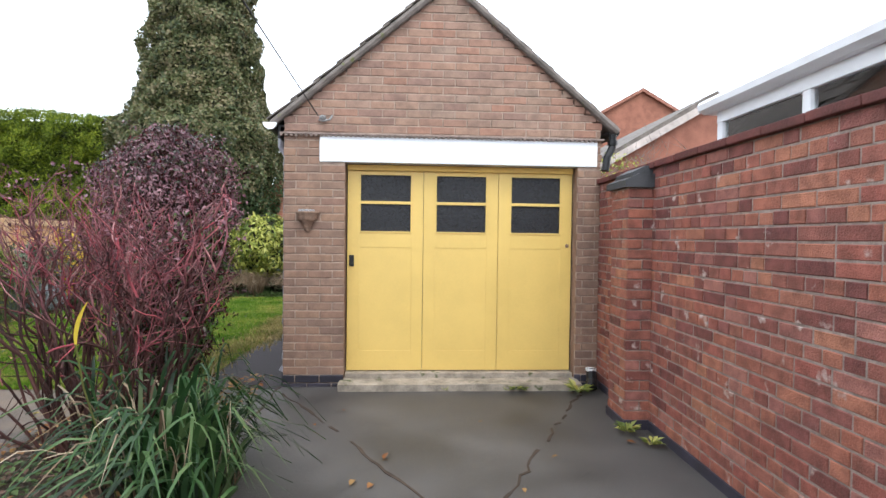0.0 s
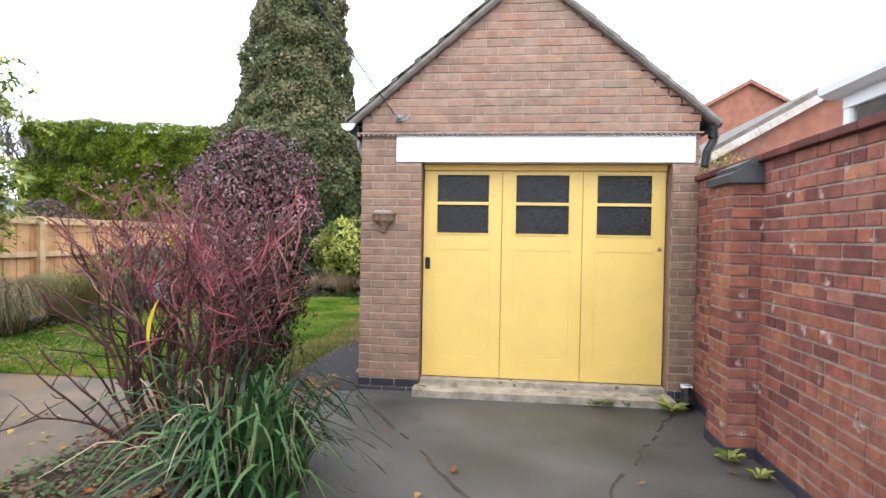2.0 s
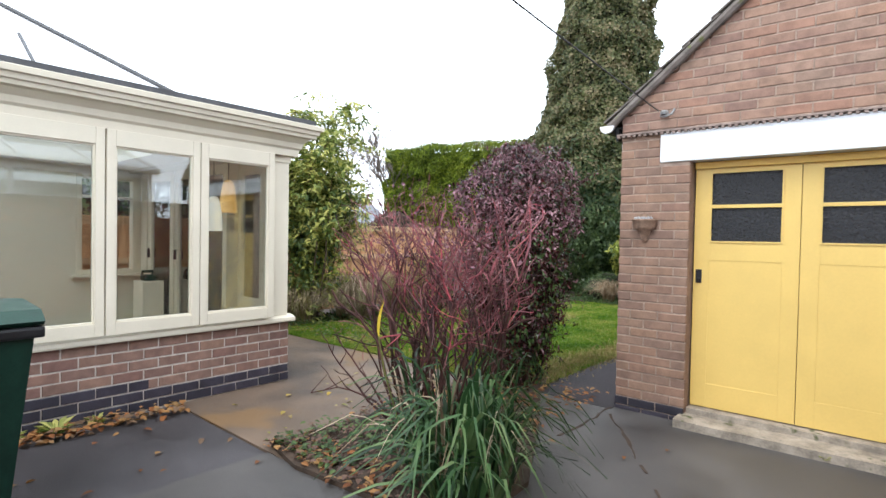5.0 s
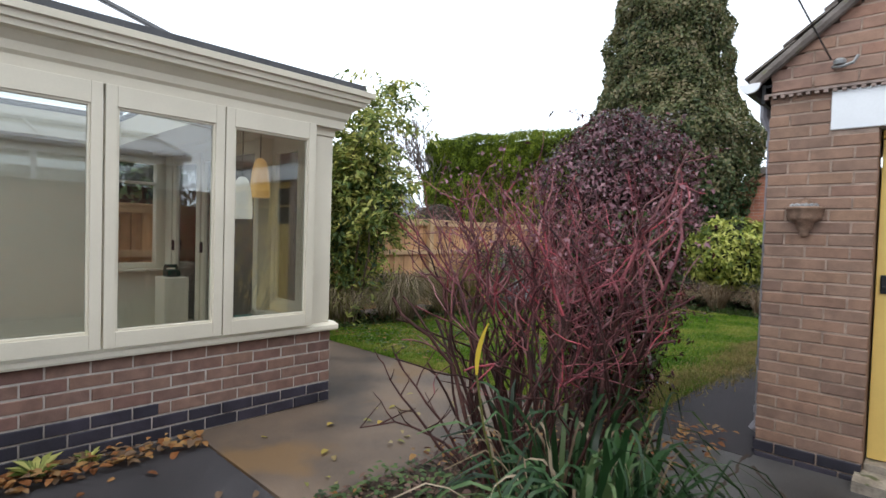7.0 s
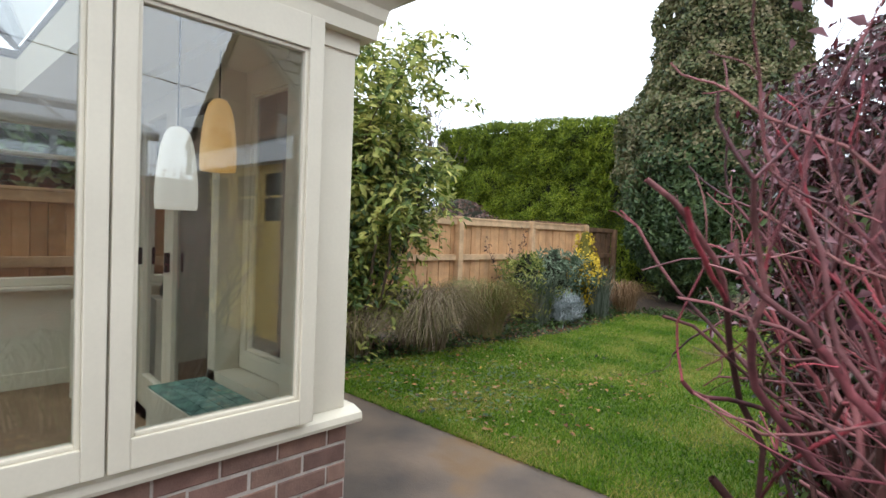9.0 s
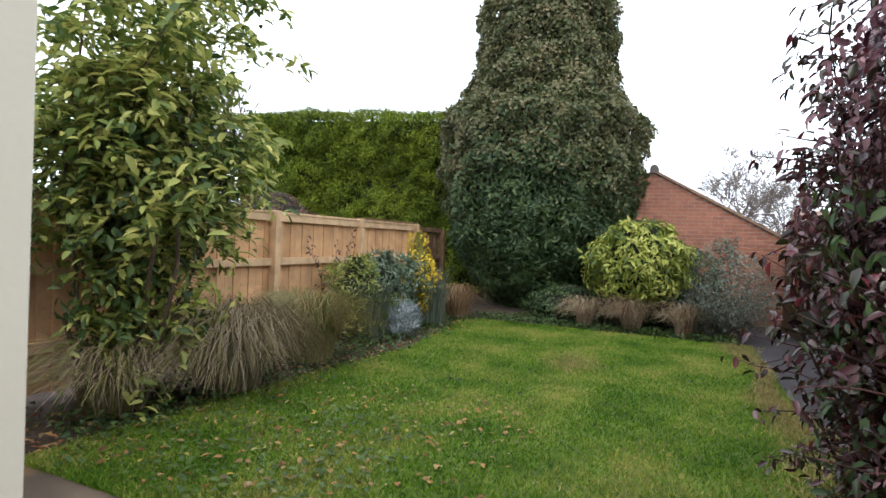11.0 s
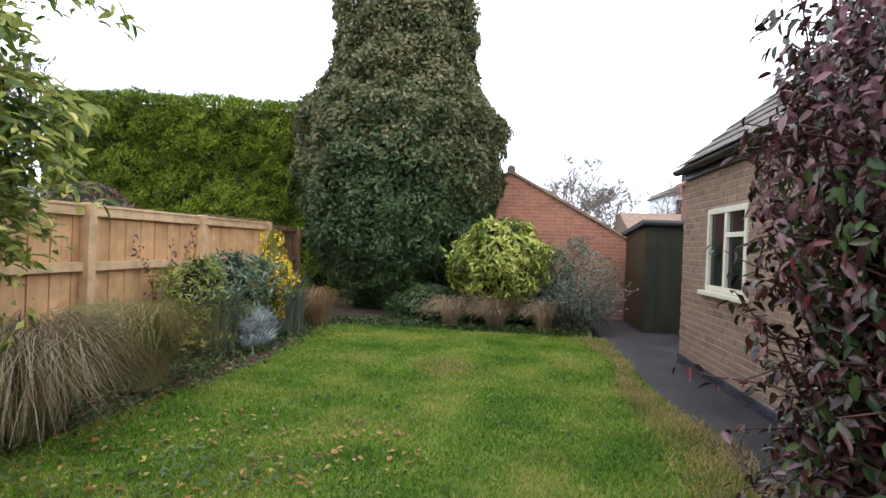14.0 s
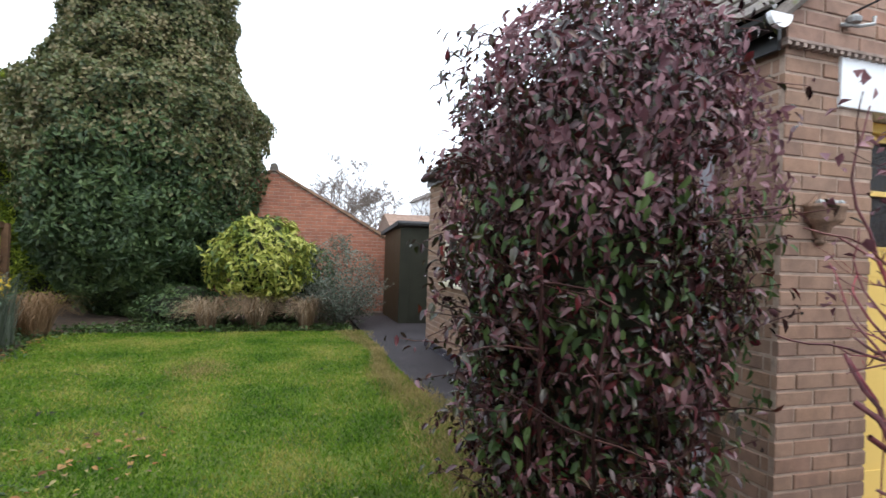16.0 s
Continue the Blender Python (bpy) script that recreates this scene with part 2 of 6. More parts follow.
M["shrub"] = leaf_mat("shrub_leaf", [(0.055, 0.10, 0.02), (0.17, 0.22, 0.045), (0.34, 0.37, 0.1), (0.56, 0.53, 0.16)], thin=0.4)
# plain dark green for low leaves; shade painted into the climber's inner leaves
M["shrub_dark"] = leaf_mat("green_and_shaded_leaf", [(0.025, 0.055, 0.015), (0.05, 0.095, 0.022), (0.09, 0.14, 0.035)])
M["grey_green"] = leaf_mat("blue_green_leaf", [(0.045, 0.075, 0.04), (0.10, 0.15, 0.09), (0.2, 0.26, 0.17)])
M["brown_leaf"] = leaf_mat("brown_leaf", [(0.07, 0.035, 0.025), (0.12, 0.065, 0.045), (0.17, 0.1, 0.07)])
M["shrub_core"] = mat("shrub_core", (0.12, 0.11, 0.02), 0.9)
# near-black olive: shade painted into crown cores; also colours the dark fallen leaves
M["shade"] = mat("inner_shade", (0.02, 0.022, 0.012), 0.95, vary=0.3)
M["gold"] = leaf_mat("golden_leaf", [(0.06, 0.10, 0.015), (0.2, 0.25, 0.035), (0.38, 0.40, 0.07), (0.48, 0.48, 0.13)])
M["yellow_leaf"] = leaf_mat("yellow_leaf", [(0.4, 0.28, 0.01), (0.62, 0.44, 0.02), (0.7, 0.52, 0.06)])
M["grey_leaf"] = leaf_mat("grey_leaf", [(0.05, 0.07, 0.045), (0.12, 0.15, 0.11), (0.2, 0.23, 0.19)])
M["silver"] = leaf_mat("silver_leaf", [(0.2, 0.24, 0.22), (0.33, 0.38, 0.38), (0.45, 0.5, 0.52)])
M["sedge"] = leaf_mat("sedge_blade", [(0.008, 0.024, 0.008), (0.018, 0.052, 0.016), (0.028, 0.075, 0.022), (0.06, 0.125, 0.04), (0.13, 0.19, 0.075)], rough=0.45, patch=4.0, amount=0.8)
M["straw"] = leaf_mat("straw_blade", [(0.13, 0.09, 0.055), (0.28, 0.21, 0.13), (0.45, 0.36, 0.26)], rough=0.7)
M["olive_grass"] = leaf_mat("olive_blade", [(0.09, 0.11, 0.03), (0.19, 0.19, 0.05), (0.3, 0.26, 0.1)], rough=0.6)
M["rust_grass"] = leaf_mat("rust_blade", [(0.14, 0.08, 0.04), (0.26, 0.16, 0.08), (0.36, 0.25, 0.15)], rough=0.7)
M["lawn"] = leaf_mat("lawn_blade", [(0.04, 0.105, 0.008), (0.085, 0.185, 0.011), (0.125, 0.23, 0.016), (0.18, 0.265, 0.03), (0.35, 0.31, 0.09)], rough=0.6, spec=0.12, patch=1.3, amount=2.6, detail=7)
M["straw_green"] = leaf_mat("edge_blade", [(0.1, 0.12, 0.03), (0.26, 0.2, 0.07), (0.40, 0.3, 0.13)], rough=0.6)
M["dead_leaf"] = leaf_mat("dead_leaf", [(0.1, 0.035, 0.015), (0.26, 0.1, 0.03), (0.38, 0.22, 0.08), (0.16, 0.1, 0.06)], rough=0.7)
M["pale_leaf"] = leaf_mat("pale_leaf", [(0.24, 0.17, 0.06), (0.34, 0.28, 0.14), (0.2, 0.2, 0.05), (0.42, 0.3, 0.06)], rough=0.7)


# ---- builders ----
def mesh_ob(name, bm, material, parent=None, label="", smooth=False):
    me = bpy.data.meshes.new(name)
    bm.normal_update()
    bm.to_mesh(me)
    bm.free()
    if smooth:
        for p in me.polygons:
            p.use_smooth = True
    me.materials.append(material)
    ob = new(name, me)
    if parent:
        ob.parent = parent
    if label:
        tagged(ob, label)
    return ob


def part(name, bm, material, parent, label="", smooth=False):
    return mesh_ob(name, bm, material, parent, label, smooth)


def raw(name, verts, faces, material, parent=None, smooth=False):
    me = bpy.data.meshes.new(name)
    me.from_pydata(verts, [], faces)
    me.update()
    if smooth:
        me.polygons.foreach_set("use_smooth", [True] * len(me.polygons))
    me.materials.append(material)
    ob = new(name, me)
    if parent:
        ob.parent = parent
    return ob


def empty(name, label, category, group="", m=None, kind=""):
    ob = new(name)
    ob.empty_display_size = 0.2
    if m:
        ob.matrix_world = m
    return tagged(ob, label, category, group, kind)


def box(x0, x1, y0, y1, z0, z1, bevel=0.0, bm=None):
    bm = bm or bmesh.new()
    r = bmesh.ops.create_cube(bm, size=1, matrix=Matrix.LocRotScale(((x0 + x1) / 2, (y0 + y1) / 2, (z0 + z1) / 2), None, (x1 - x0, y1 - y0, z1 - z0)))
    if bevel:
        edges = list({e for v in r["verts"] for e in v.link_edges})
        bmesh.ops.bevel(bm, geom=edges, offset=bevel, segments=2, affect="EDGES", profile=0.6)
    return bm


def prism(points, y0, y1, axis="y", bm=None):
    """A profile in (u, z) swept along y, or in (y, z) swept along x."""
    bm = bm or bmesh.new()
    put = (lambda u, v, w: (u, w, v)) if axis == "y" else ((lambda u, v, w: (w, u, v)) if axis == "x" else (lambda u, v, w: (u, v, w)))
    a = [bm.verts.new(put(u, v, y0)) for u, v in points]
    b = [bm.verts.new(put(u, v, y1)) for u, v in points]
    k = len(points)
    for i in range(k):
        bm.faces.new((a[i], a[(i + 1) % k], b[(i + 1) % k], b[i]))
    bm.faces.new(a)
    bm.faces.new(b)
    bmesh.ops.recalc_face_normals(bm, faces=bm.faces)
    return bm


def tube(points, radius, sides=8, bm=None, ends=True):
    bm = bm or bmesh.new()
    pts = [Vector(p) for p in points]
    radii = radius if isinstance(radius, (list, tuple)) else [radius] * len(pts)
    rings = []
    for i, p in enumerate(pts):
        d = (pts[min(i + 1, len(pts) - 1)] - pts[max(i - 1, 0)]).normalized()
        a = d.orthogonal().normalized()
        if rings:
            a = (last - d * last.dot(d)).normalized()
        last = a
        c = d.cross(a)
        rings.append([bm.verts.new(p + (a * math.cos(k * math.tau / sides) + c * math.sin(k * math.tau / sides)) * radii[i]) for k in range(sides)])
    for r, s in zip(rings, rings[1:]):
        for k in range(sides):
            bm.faces.new((r[k], r[(k + 1) % sides], s[(k + 1) % sides], s[k]))
    if ends:
        bm.faces.new(rings[0][::-1])
        bm.faces.new(rings[-1])
    return bm


def lathe(profile, sides=20, bm=None, centre=(0, 0, 0)):
    bm = bm or bmesh.new()
    rings = [[bm.verts.new((centre[0] + r * math.cos(k * math.tau / sides), centre[1] + r * math.sin(k * math.tau / sides), centre[2] + z)) for k in range(sides)] for r, z in profile]
    for r, s in zip(rings, rings[1:]):
        for k in range(sides):
            bm.faces.new((r[k], r[(k + 1) % sides], s[(k + 1) % sides], s[k]))
    bm.faces.new(rings[0][::-1])
    bm.faces.new(rings[-1])
    return bm


def sheet(name, outline, z, material, thick=0.3, label=""):
    """A flat piece of ground with its edge going down."""
    bm = prism(outline, z - thick, z, axis="z")
    return tagged(mesh_ob(name, bm, material), label, kind="structure")


# ---- bricks ----
BL, BH, GAUGE, STEP = 0.215, 0.065, 0.075, 0.225


def brick_mesh(name, material, chamfer=0.004, depth=0.03):
    """A brick's outer face, 1 x 1 in x and z, with worn edges, its face at y = 0 and its back at y = 1."""
    cx, cz, cy = chamfer / BL, chamfer / BH, chamfer / depth
    v = [(0, cy, 0), (1, cy, 0), (1, cy, 1), (0, cy, 1), (cx, 0, cz), (1 - cx, 0, cz), (1 - cx, 0, 1 - cz), (cx, 0, 1 - cz), (0, 1, 0), (1, 1, 0), (1, 1, 1), (0, 1, 1)]
    f = [(4, 5, 6, 7), (0, 1, 5, 4), (1, 2, 6, 5), (2, 3, 7, 6), (3, 0, 4, 7), (8, 9, 1, 0), (9, 10, 2, 1), (10, 11, 3, 2), (11, 8, 0, 3)]
    me = bpy.data.meshes.new(name)
    me.from_pydata(v, [], f)
    me.update()
    me.materials.append(material)
    return me


def brick_layout(length, courses, inside, header_every=0, seed=1, start=0.0, z0=0.0, tall=GAUGE, run=STEP):
    """Rows of (u, z, width) for a wall of that length; inside(u, z) clips the rows to the wall's outline."""
    rng = random.Random(seed)
    out = []
    for c in range(courses):
        z = z0 + c * tall
        headers = header_every and c % header_every == header_every - 1
        step = run / 2 if headers else run
        u = start - (run / 2 if c % 2 else 0) - (run / 4 if headers else 0) - run
        while u < length:
            w = step
            if header_every and not headers and rng.random() < 0.26:
                w = run / 2
            a, b = u + 0.005, u + w - 0.005
            n = 12
            ok = [a + (b - a) * (i + 0.5) / n for i in range(n) if inside(a + (b - a) * (i + 0.5) / n, z + tall / 2)]
            if ok:
                lo, hi = min(ok) - (b - a) / n / 2, max(ok) + (b - a) / n / 2
                if hi - lo > 0.02:
                    out.append((lo, z + 0.005, hi - lo))
            u += w
    return out


def lay_bricks(rows, m, meshname, material, parent, name="brick", depth=0.03, singles=lambda u, z: True, tall=BH, seed=3, proud=0.003):
    """Bricks as pieces of their own where singles(u, z) holds, and the rest joined. m puts (u, out, z) into the world or the parent."""
    rng = random.Random(seed)
    me = brick_mesh(meshname, material, depth=depth)
    count = 0
    verts, faces = [], []
    for u, z, w in rows:
        push = rng.uniform(-proud, proud)
        local = m @ Matrix.LocRotScale((u, push, z), Euler((rng.uniform(-0.01, 0.01), 0, rng.uniform(-0.006, 0.006))), (w, depth, tall * rng.uniform(0.96, 1.02)))
        if singles(u, z) and count < 300:
            ob = new(name, me)
            if parent:
                ob.parent = parent
            ob.matrix_local = local
            count += 1
        else:
            k = len(verts)
            verts += [local @ v.co for v in me.vertices]
            faces += [tuple(i + k for i in p.vertices) for p in me.polygons]
    if verts:
        ob = raw(name + "work", verts, faces, material, parent)
        tagged(ob, kind="stuff")


# ---- plants ----
def leaves(name, points, normals, size, material, parent=None, aspect=0.5, droop=0.0, spread=0.8, seed=5, fold=0.25, label="", rounded=False):
    """Many small folded leaves at the points, facing roughly along the normals."""
    rng = np.random.default_rng(seed)
    p = np.asarray(points, dtype=float)
    k = len(p)
    nrm = np.asarray(normals, dtype=float) + rng.normal(0, spread, (k, 3)) * 0.6
    nrm /= np.linalg.norm(nrm, axis=1)[:, None] + 1e-9
    along = rng.normal(0, 1, (k, 3))
    along[:, 2] -= droop
    along -= nrm * np.sum(along * nrm, axis=1)[:, None]
    along /= np.linalg.norm(along, axis=1)[:, None] + 1e-9
    side = np.cross(nrm, along)
    s = (size * rng.uniform(0.6, 1.3, k))[:, None]
    a = p
    tip = p + along * s - nrm * s * 0.15
    mid = p + along * s * 0.45
    l1 = mid + side * s * aspect * 0.5 + nrm * s * fold * aspect
    l2 = mid - side * s * aspect * 0.5 + nrm * s * fold * aspect
    verts = np.stack([a, l1, tip, l2], axis=1).reshape(-1, 3)
    me = bpy.data.meshes.new(name)
    if rounded:
        up = nrm * s * fold * aspect
        m1, m2 = p + along * s * 0.28, p + along * s * 0.66 - nrm * s * 0.05
        o1, o2 = side * s * aspect * 0.46, side * s * aspect * 0.42
        verts = np.stack([a, m1, m2, tip, m1 + o1 + up, m2 + o2 + up * 0.8, m1 - o1 + up, m2 - o2 + up * 0.8], axis=1).reshape(-1, 3)
        pick = np.array([0, 1, 4, 1, 2, 5, 1, 5, 4, 2, 3, 5, 0, 6, 1, 1, 6, 7, 1, 7, 2, 2, 7, 3])
        me.vertices.add(8 * k)
        me.vertices.foreach_set("co", verts.ravel())
        me.loops.add(24 * k)
        me.loops.foreach_set("vertex_index", (np.arange(k)[:, None] * 8 + pick).ravel())
        me.polygons.add(8 * k)
        me.polygons.foreach_set("loop_start", np.arange(8 * k) * 3)
        me.polygons.foreach_set("use_smooth", np.ones(8 * k, dtype=bool))
        me.update(calc_edges=True)
        me.materials.append(material)
        ob = new(name, me)
        if parent:
            ob.parent = parent
        return ob
    me.vertices.add(4 * k)
    me.vertices.foreach_set("co", verts.ravel())
    idx = np.arange(k)[:, None] * 4 + np.array([0, 1, 2, 0, 2, 3])
    me.loops.add(6 * k)
    me.loops.foreach_set("vertex_index", idx.ravel())
    me.polygons.add(2 * k)
    me.polygons.foreach_set("loop_start", np.arange(2 * k) * 3)
    me.update(calc_edges=True)
    me.materials.append(material)
    ob = new(name, me)
    if parent:
        ob.parent = parent
    if label:
        tagged(ob, label)
    return ob


def blob_points(count, profile, centre, seed=1, lump=0.14, lumps=1.6, depth=0.25, squash=1.0, turn=0.0):
    """Points on and just inside a lumpy upright body, whose radius by height is the profile [(z, r), ...]."""
    rng = np.random.default_rng(seed)
    zs, rs = np.array(profile).T
    zz = np.linspace(zs[0], zs[-1], 400)
    rr = np.interp(zz, zs, rs)
    slope = np.abs(np.gradient(rr, zz))
    w = rr * np.sqrt(1 + slope ** 2) + 1e-4
    z = np.interp(rng.random(count), np.cumsum(w) / w.sum(), zz)
    r = np.interp(z, zs, rs)
    a = rng.random(count) * math.tau
    off = np.array([noise.noise(Vector((math.cos(x) * lumps * max(q, 0.3), math.sin(x) * lumps * max(q, 0.3), h * lumps)) + Vector((seed * 7.3, 0, 0))) for x, q, h in zip(a, r, z)])
    inner = 1 - depth * rng.random(count) ** 2
    rad = r * inner + lump * off * 2
    x, y = np.cos(a) * rad, np.sin(a) * rad * squash
    c, s = math.cos(turn), math.sin(turn)
    pts = np.stack([centre[0] + x * c - y * s, centre[1] + x * s + y * c, centre[2] + z], axis=1)
    dr = np.interp(z, zz, np.gradient(rr, zz))
    nrm = np.stack([np.cos(a) * c - np.sin(a) * s, np.cos(a) * s + np.sin(a) * c, -dr + 0.35], axis=1)
    nrm /= np.linalg.norm(nrm, axis=1)[:, None]
    return pts, nrm


def core(name, profile, centre, material, parent, shrink=0.72, lump=0.1, sides=18, squash=1.0, turn=0.0):
    """The twiggy mass inside a crown, a solid with shade painted into its colour."""
    bm = bmesh.new()
    rings = []
    c, s = math.cos(turn), math.sin(turn)
    for z, r in profile:
        ring = []
        for k in range(sides):
            a = k * math.tau / sides
            q = max(0.02, r * shrink + lump * noise.noise(Vector((math.cos(a) * 2, math.sin(a) * 2, z * 1.3))))
            x, y = q * math.cos(a), q * math.sin(a) * squash
            ring.append(bm.verts.new((centre[0] + x * c - y * s, centre[1] + x * s + y * c, centre[2] + z)))
        rings.append(ring)
    for r, t in zip(rings, rings[1:]):
        for k in range(sides):
            bm.faces.new((r[k], r[(k + 1) % sides], t[(k + 1) % sides], t[k]))
    bm.faces.new(rings[0][::-1])
    bm.faces.new(rings[-1])
    return part(name, bm, material, parent)


def blades(name, centre, count, height, spread, material, parent=None, width=0.012, base=0.12, droop=1.0, seed=1, segments=5, lean=0.5):
    """Arching grass blades from a tuft."""
    rng = np.random.default_rng(seed)
    verts, faces = [], []
    for i in range(count):
        a = rng.random() * math.tau
        b = base * math.sqrt(rng.random())
        h = height * rng.uniform(0.55, 1.1)
        out = spread * rng.uniform(0.25, 1.1)
        d = np.array([math.cos(a), math.sin(a)])
        e = a + rng.normal(0, 0.5)
        o = np.array(centre[:2]) + b * np.array([math.cos(e), math.sin(e)])
        side = np.array([-d[1], d[0]]) * width * rng.uniform(0.6, 1.3) * 0.5
        k = len(verts)
        bend = rng.normal(0, 0.3) * spread
        kink = rng.normal(0, 0.06) * spread
        for j in range(segments + 1):
            t = j / segments
            r = out * (lean * t + (1 - lean) * t ** 2.2)
            z = h * (1.55 * t - (0.55 + 0.45 * droop * rng.uniform(0.9, 1.1)) * t ** 2.4)
            w = (1 - t ** 2) * 0.9 + 0.1
            p = o + d * r + np.array([-d[1], d[0]]) * (bend * t * t + kink * math.sin(5 * t))
            zz = max(centre[2] + z, centre[2] + 0.01 + 0.01 * rng.random())
            verts.append((p[0] + side[0] * w, p[1] + side[1] * w, zz))
            verts.append((p[0] - side[0] * w, p[1] - side[1] * w, zz + 0.2 * width))
        for j in range(segments):
            q = k + 2 * j
            faces.append((q, q + 1, q + 3, q + 2))
    return raw(name, verts, faces, material, parent, smooth=True)


def limb(verts, faces, pts, radii, sides=5):
    """Adds a tapered branch to the lists."""
    k = len(verts)
    for i, p in enumerate(pts):
        d = (pts[min(i + 1, len(pts) - 1)] - pts[max(i - 1, 0)])
        d = d.normalized() if d.length > 1e-6 else Vector((0, 0, 1))
        a = d.cross(Vector((0.31, 0.87, 0.39))).normalized()
        c = d.cross(a)
        for s in range(sides):
            w = s * math.tau / sides
            verts.append(p + (a * math.cos(w) + c * math.sin(w)) * radii[i])
    for i in range(len(pts) - 1):
        for s in range(sides):
            faces.append((k + i * sides + s, k + i * sides + (s + 1) % sides, k + (i + 1) * sides + (s + 1) % sides, k + (i + 1) * sides + s))


def grow(rng, start, way, length, steps, wander, lift=0.0):
    pts = [start.copy()]
    d = way.normalized()
    for _ in range(steps):
        d = (d + Vector((rng.gauss(0, wander), rng.gauss(0, wander), rng.gauss(0, wander) + lift))).normalized()
        pts.append(pts[-1] + d * (length / steps))
    return pts


# ---- ground ----
FAR = 400
sheet("ground", [(-FAR, -FAR), (FAR, -FAR), (FAR, FAR), (-FAR, FAR)], -0.04, M["soil"], 0.5, "dark garden earth reaching to the horizon")
sheet("drive_tarmac", [(-9, -8), (-2.55, -8), (-2.55, 2.39), (-3.73, 2.41), (-9, 2.41)], -0.012, M["tarmac"], 0.1, "dark wet tarmac beside the orangery")
sheet("drive_concrete", [(-2.546, -8), (1.72, -8), (1.72, 5.3), (-0.9, 5.3), (-1.25, 4.95), (-1.25, 4.87), (-2.0, 4.87), (-2.0, 2.39), (-2.546, 2.39)], 0.0, M["drive"], 0.1, "grey concrete drive in front of the garage")
sheet("patio_slab", [(-9, 2.416), (-3.73, 2.416), (-2.004, 2.396), (-2.004, 4.87), (-9, 4.87)], -0.002, M["slab"], 0.1, "stained brown concrete slab round the orangery")
sheet("garden_path", [(-2.05, 4.874), (-1.254, 4.874), (-1.254, 11.0), (-0.6, 11.0), (-0.6, 14.2), (-2.05, 14.2)], 0.002, M["path"], 0.1, "dark concrete path along the garage wall")
sheet("lawn", [(-6.6, 4.874), (-2.054, 4.874), (-2.054, 12.05), (-6.5, 11.8), (-6.15, 9.0), (-6.35, 7.6)], 0.004, M["turf"], 0.1, "mown green lawn scattered with fallen leaves")

bed = prism([(-2.62, 2.46), (-2.2, 2.36), (-1.5, 2.42), (-1.0, 2.7), (-1.02, 3.15), (-1.5, 4.1), (-1.95, 4.9), (-2.1, 5.3), (-2.5, 5.2), (-2.62, 4.4), (-2.55, 3.4)], -0.1, 0.03, axis="z")
tagged(mesh_ob("island_bed", bed, M["soil"]), "dark soil of the island bed", kind="structure")

# ---- garage ----
GX0, GX1, GY1, EAVE, RIDGE, RX = 0.0, 2.97, 5.7, 2.40, 3.76, 1.51
OX0, OX1, OTOP = 0.56, 2.75, 2.085
garage = empty("garage", "brown brick garage with a gabled tile roof and yellow doors", "garage", m=pose(-1.25, 4.95, 0, 0, 0, 0.8), kind="structure")
slope = (RIDGE - 2.42) / (RX + 0.09)


def garage_front(u, z):
    if not GX0 < u < GX1:
        return False
    if z > 2.40 and z > RIDGE - abs(u - RX) * slope + 0.015:
        return False
    return not ((OX0 < u < OX1 and z < OTOP) or (0.325 < u < 2.935 and 2.085 <= z < 2.33))


T = 0.011
back = bmesh.new()
box(0.004, OX0 - 0.004, T - 0.005, 0.24, 0, 2.4, bm=back)
box(OX1 + 0.004, GX1 - 0.004, T - 0.005, 0.24, 0, 2.4, bm=back)
prism([(0.004, 2.33), (2.966, 2.33), (2.966, 2.44), (RX, RIDGE - 0.03), (0.004, 2.44)], T - 0.005, 0.23, bm=back)
box(OX0 - 0.006, OX1 + 0.006, 0.05, 0.235, OTOP + 0.01, 2.34, bm=back)
part("wall_front", back, M["mortar"], garage)
side = bmesh.new()
for y0, y1, z0, z1 in ((0.235, 3.854, 0, 2.42), (4.846, GY1 - 0.004, 0, 2.42), (3.854, 4.846, 0, 0.984), (3.854, 4.846, 1.876, 2.42)):
    box(T - 0.006, 0.23, y0, y1, z0, z1, bm=side)
part("wall_side", side, M["mortar"], garage)
side = bmesh.new()
box(GX1 - 0.23, GX1 - 0.005, 0.245, GY1, 0, 2.42, bm=side)
prism([(0.235, 0), (GX1 - 0.235, 0), (GX1 - 0.235, 2.44), (RX, RIDGE - 0.05), (0.235, 2.44)], GY1 - 0.23, GY1, bm=side)
part("wall_rear", side, M["brown_brick"], garage)
box_floor = box(0.24, GX1 - 0.24, 0.3, GY1 - 0.24, -0.05, 0.08)
part("garage_floor", box_floor, M["concrete"], garage)

# white lintel, dentil drip course and concrete sill
part("lintel", box(0.327, 2.933, -0.012, 0.2, 2.088, 2.325, 0.006), M["white_paint"], garage, "white painted concrete lintel")
drip = bmesh.new()
box(-0.03, GX1 + 0.02, -0.035, 0.02, 2.335, 2.35, 0.003, bm=drip)
for i in range(66):
    box(-0.028 + i * 0.045, -0.006 + i * 0.045, -0.033, 0.01, 2.318, 2.334, bm=drip)
part("drip_course", drip, M["dark_mortar"], garage, "ragged grey tile drip course")
sill = bmesh.new()
bmesh.ops.create_cube(sill, size=1, matrix=Matrix.LocRotScale((1.65, 0.0, 0.03), None, (2.24, 0.36, 0.07)))
bmesh.ops.subdivide_edges(sill, edges=sill.edges, cuts=7, use_grid_fill=True)
for v in sill.verts:
    v.co += Vector((0, 0, 0.012)) * noise.noise(v.co * 9) + Vector((0, 0.02, 0)) * noise.noise(v.co * 5) * (v.co.y < -0.1)
part("door_sill", sill, M["concrete"], garage, "weathered mossy concrete sill")
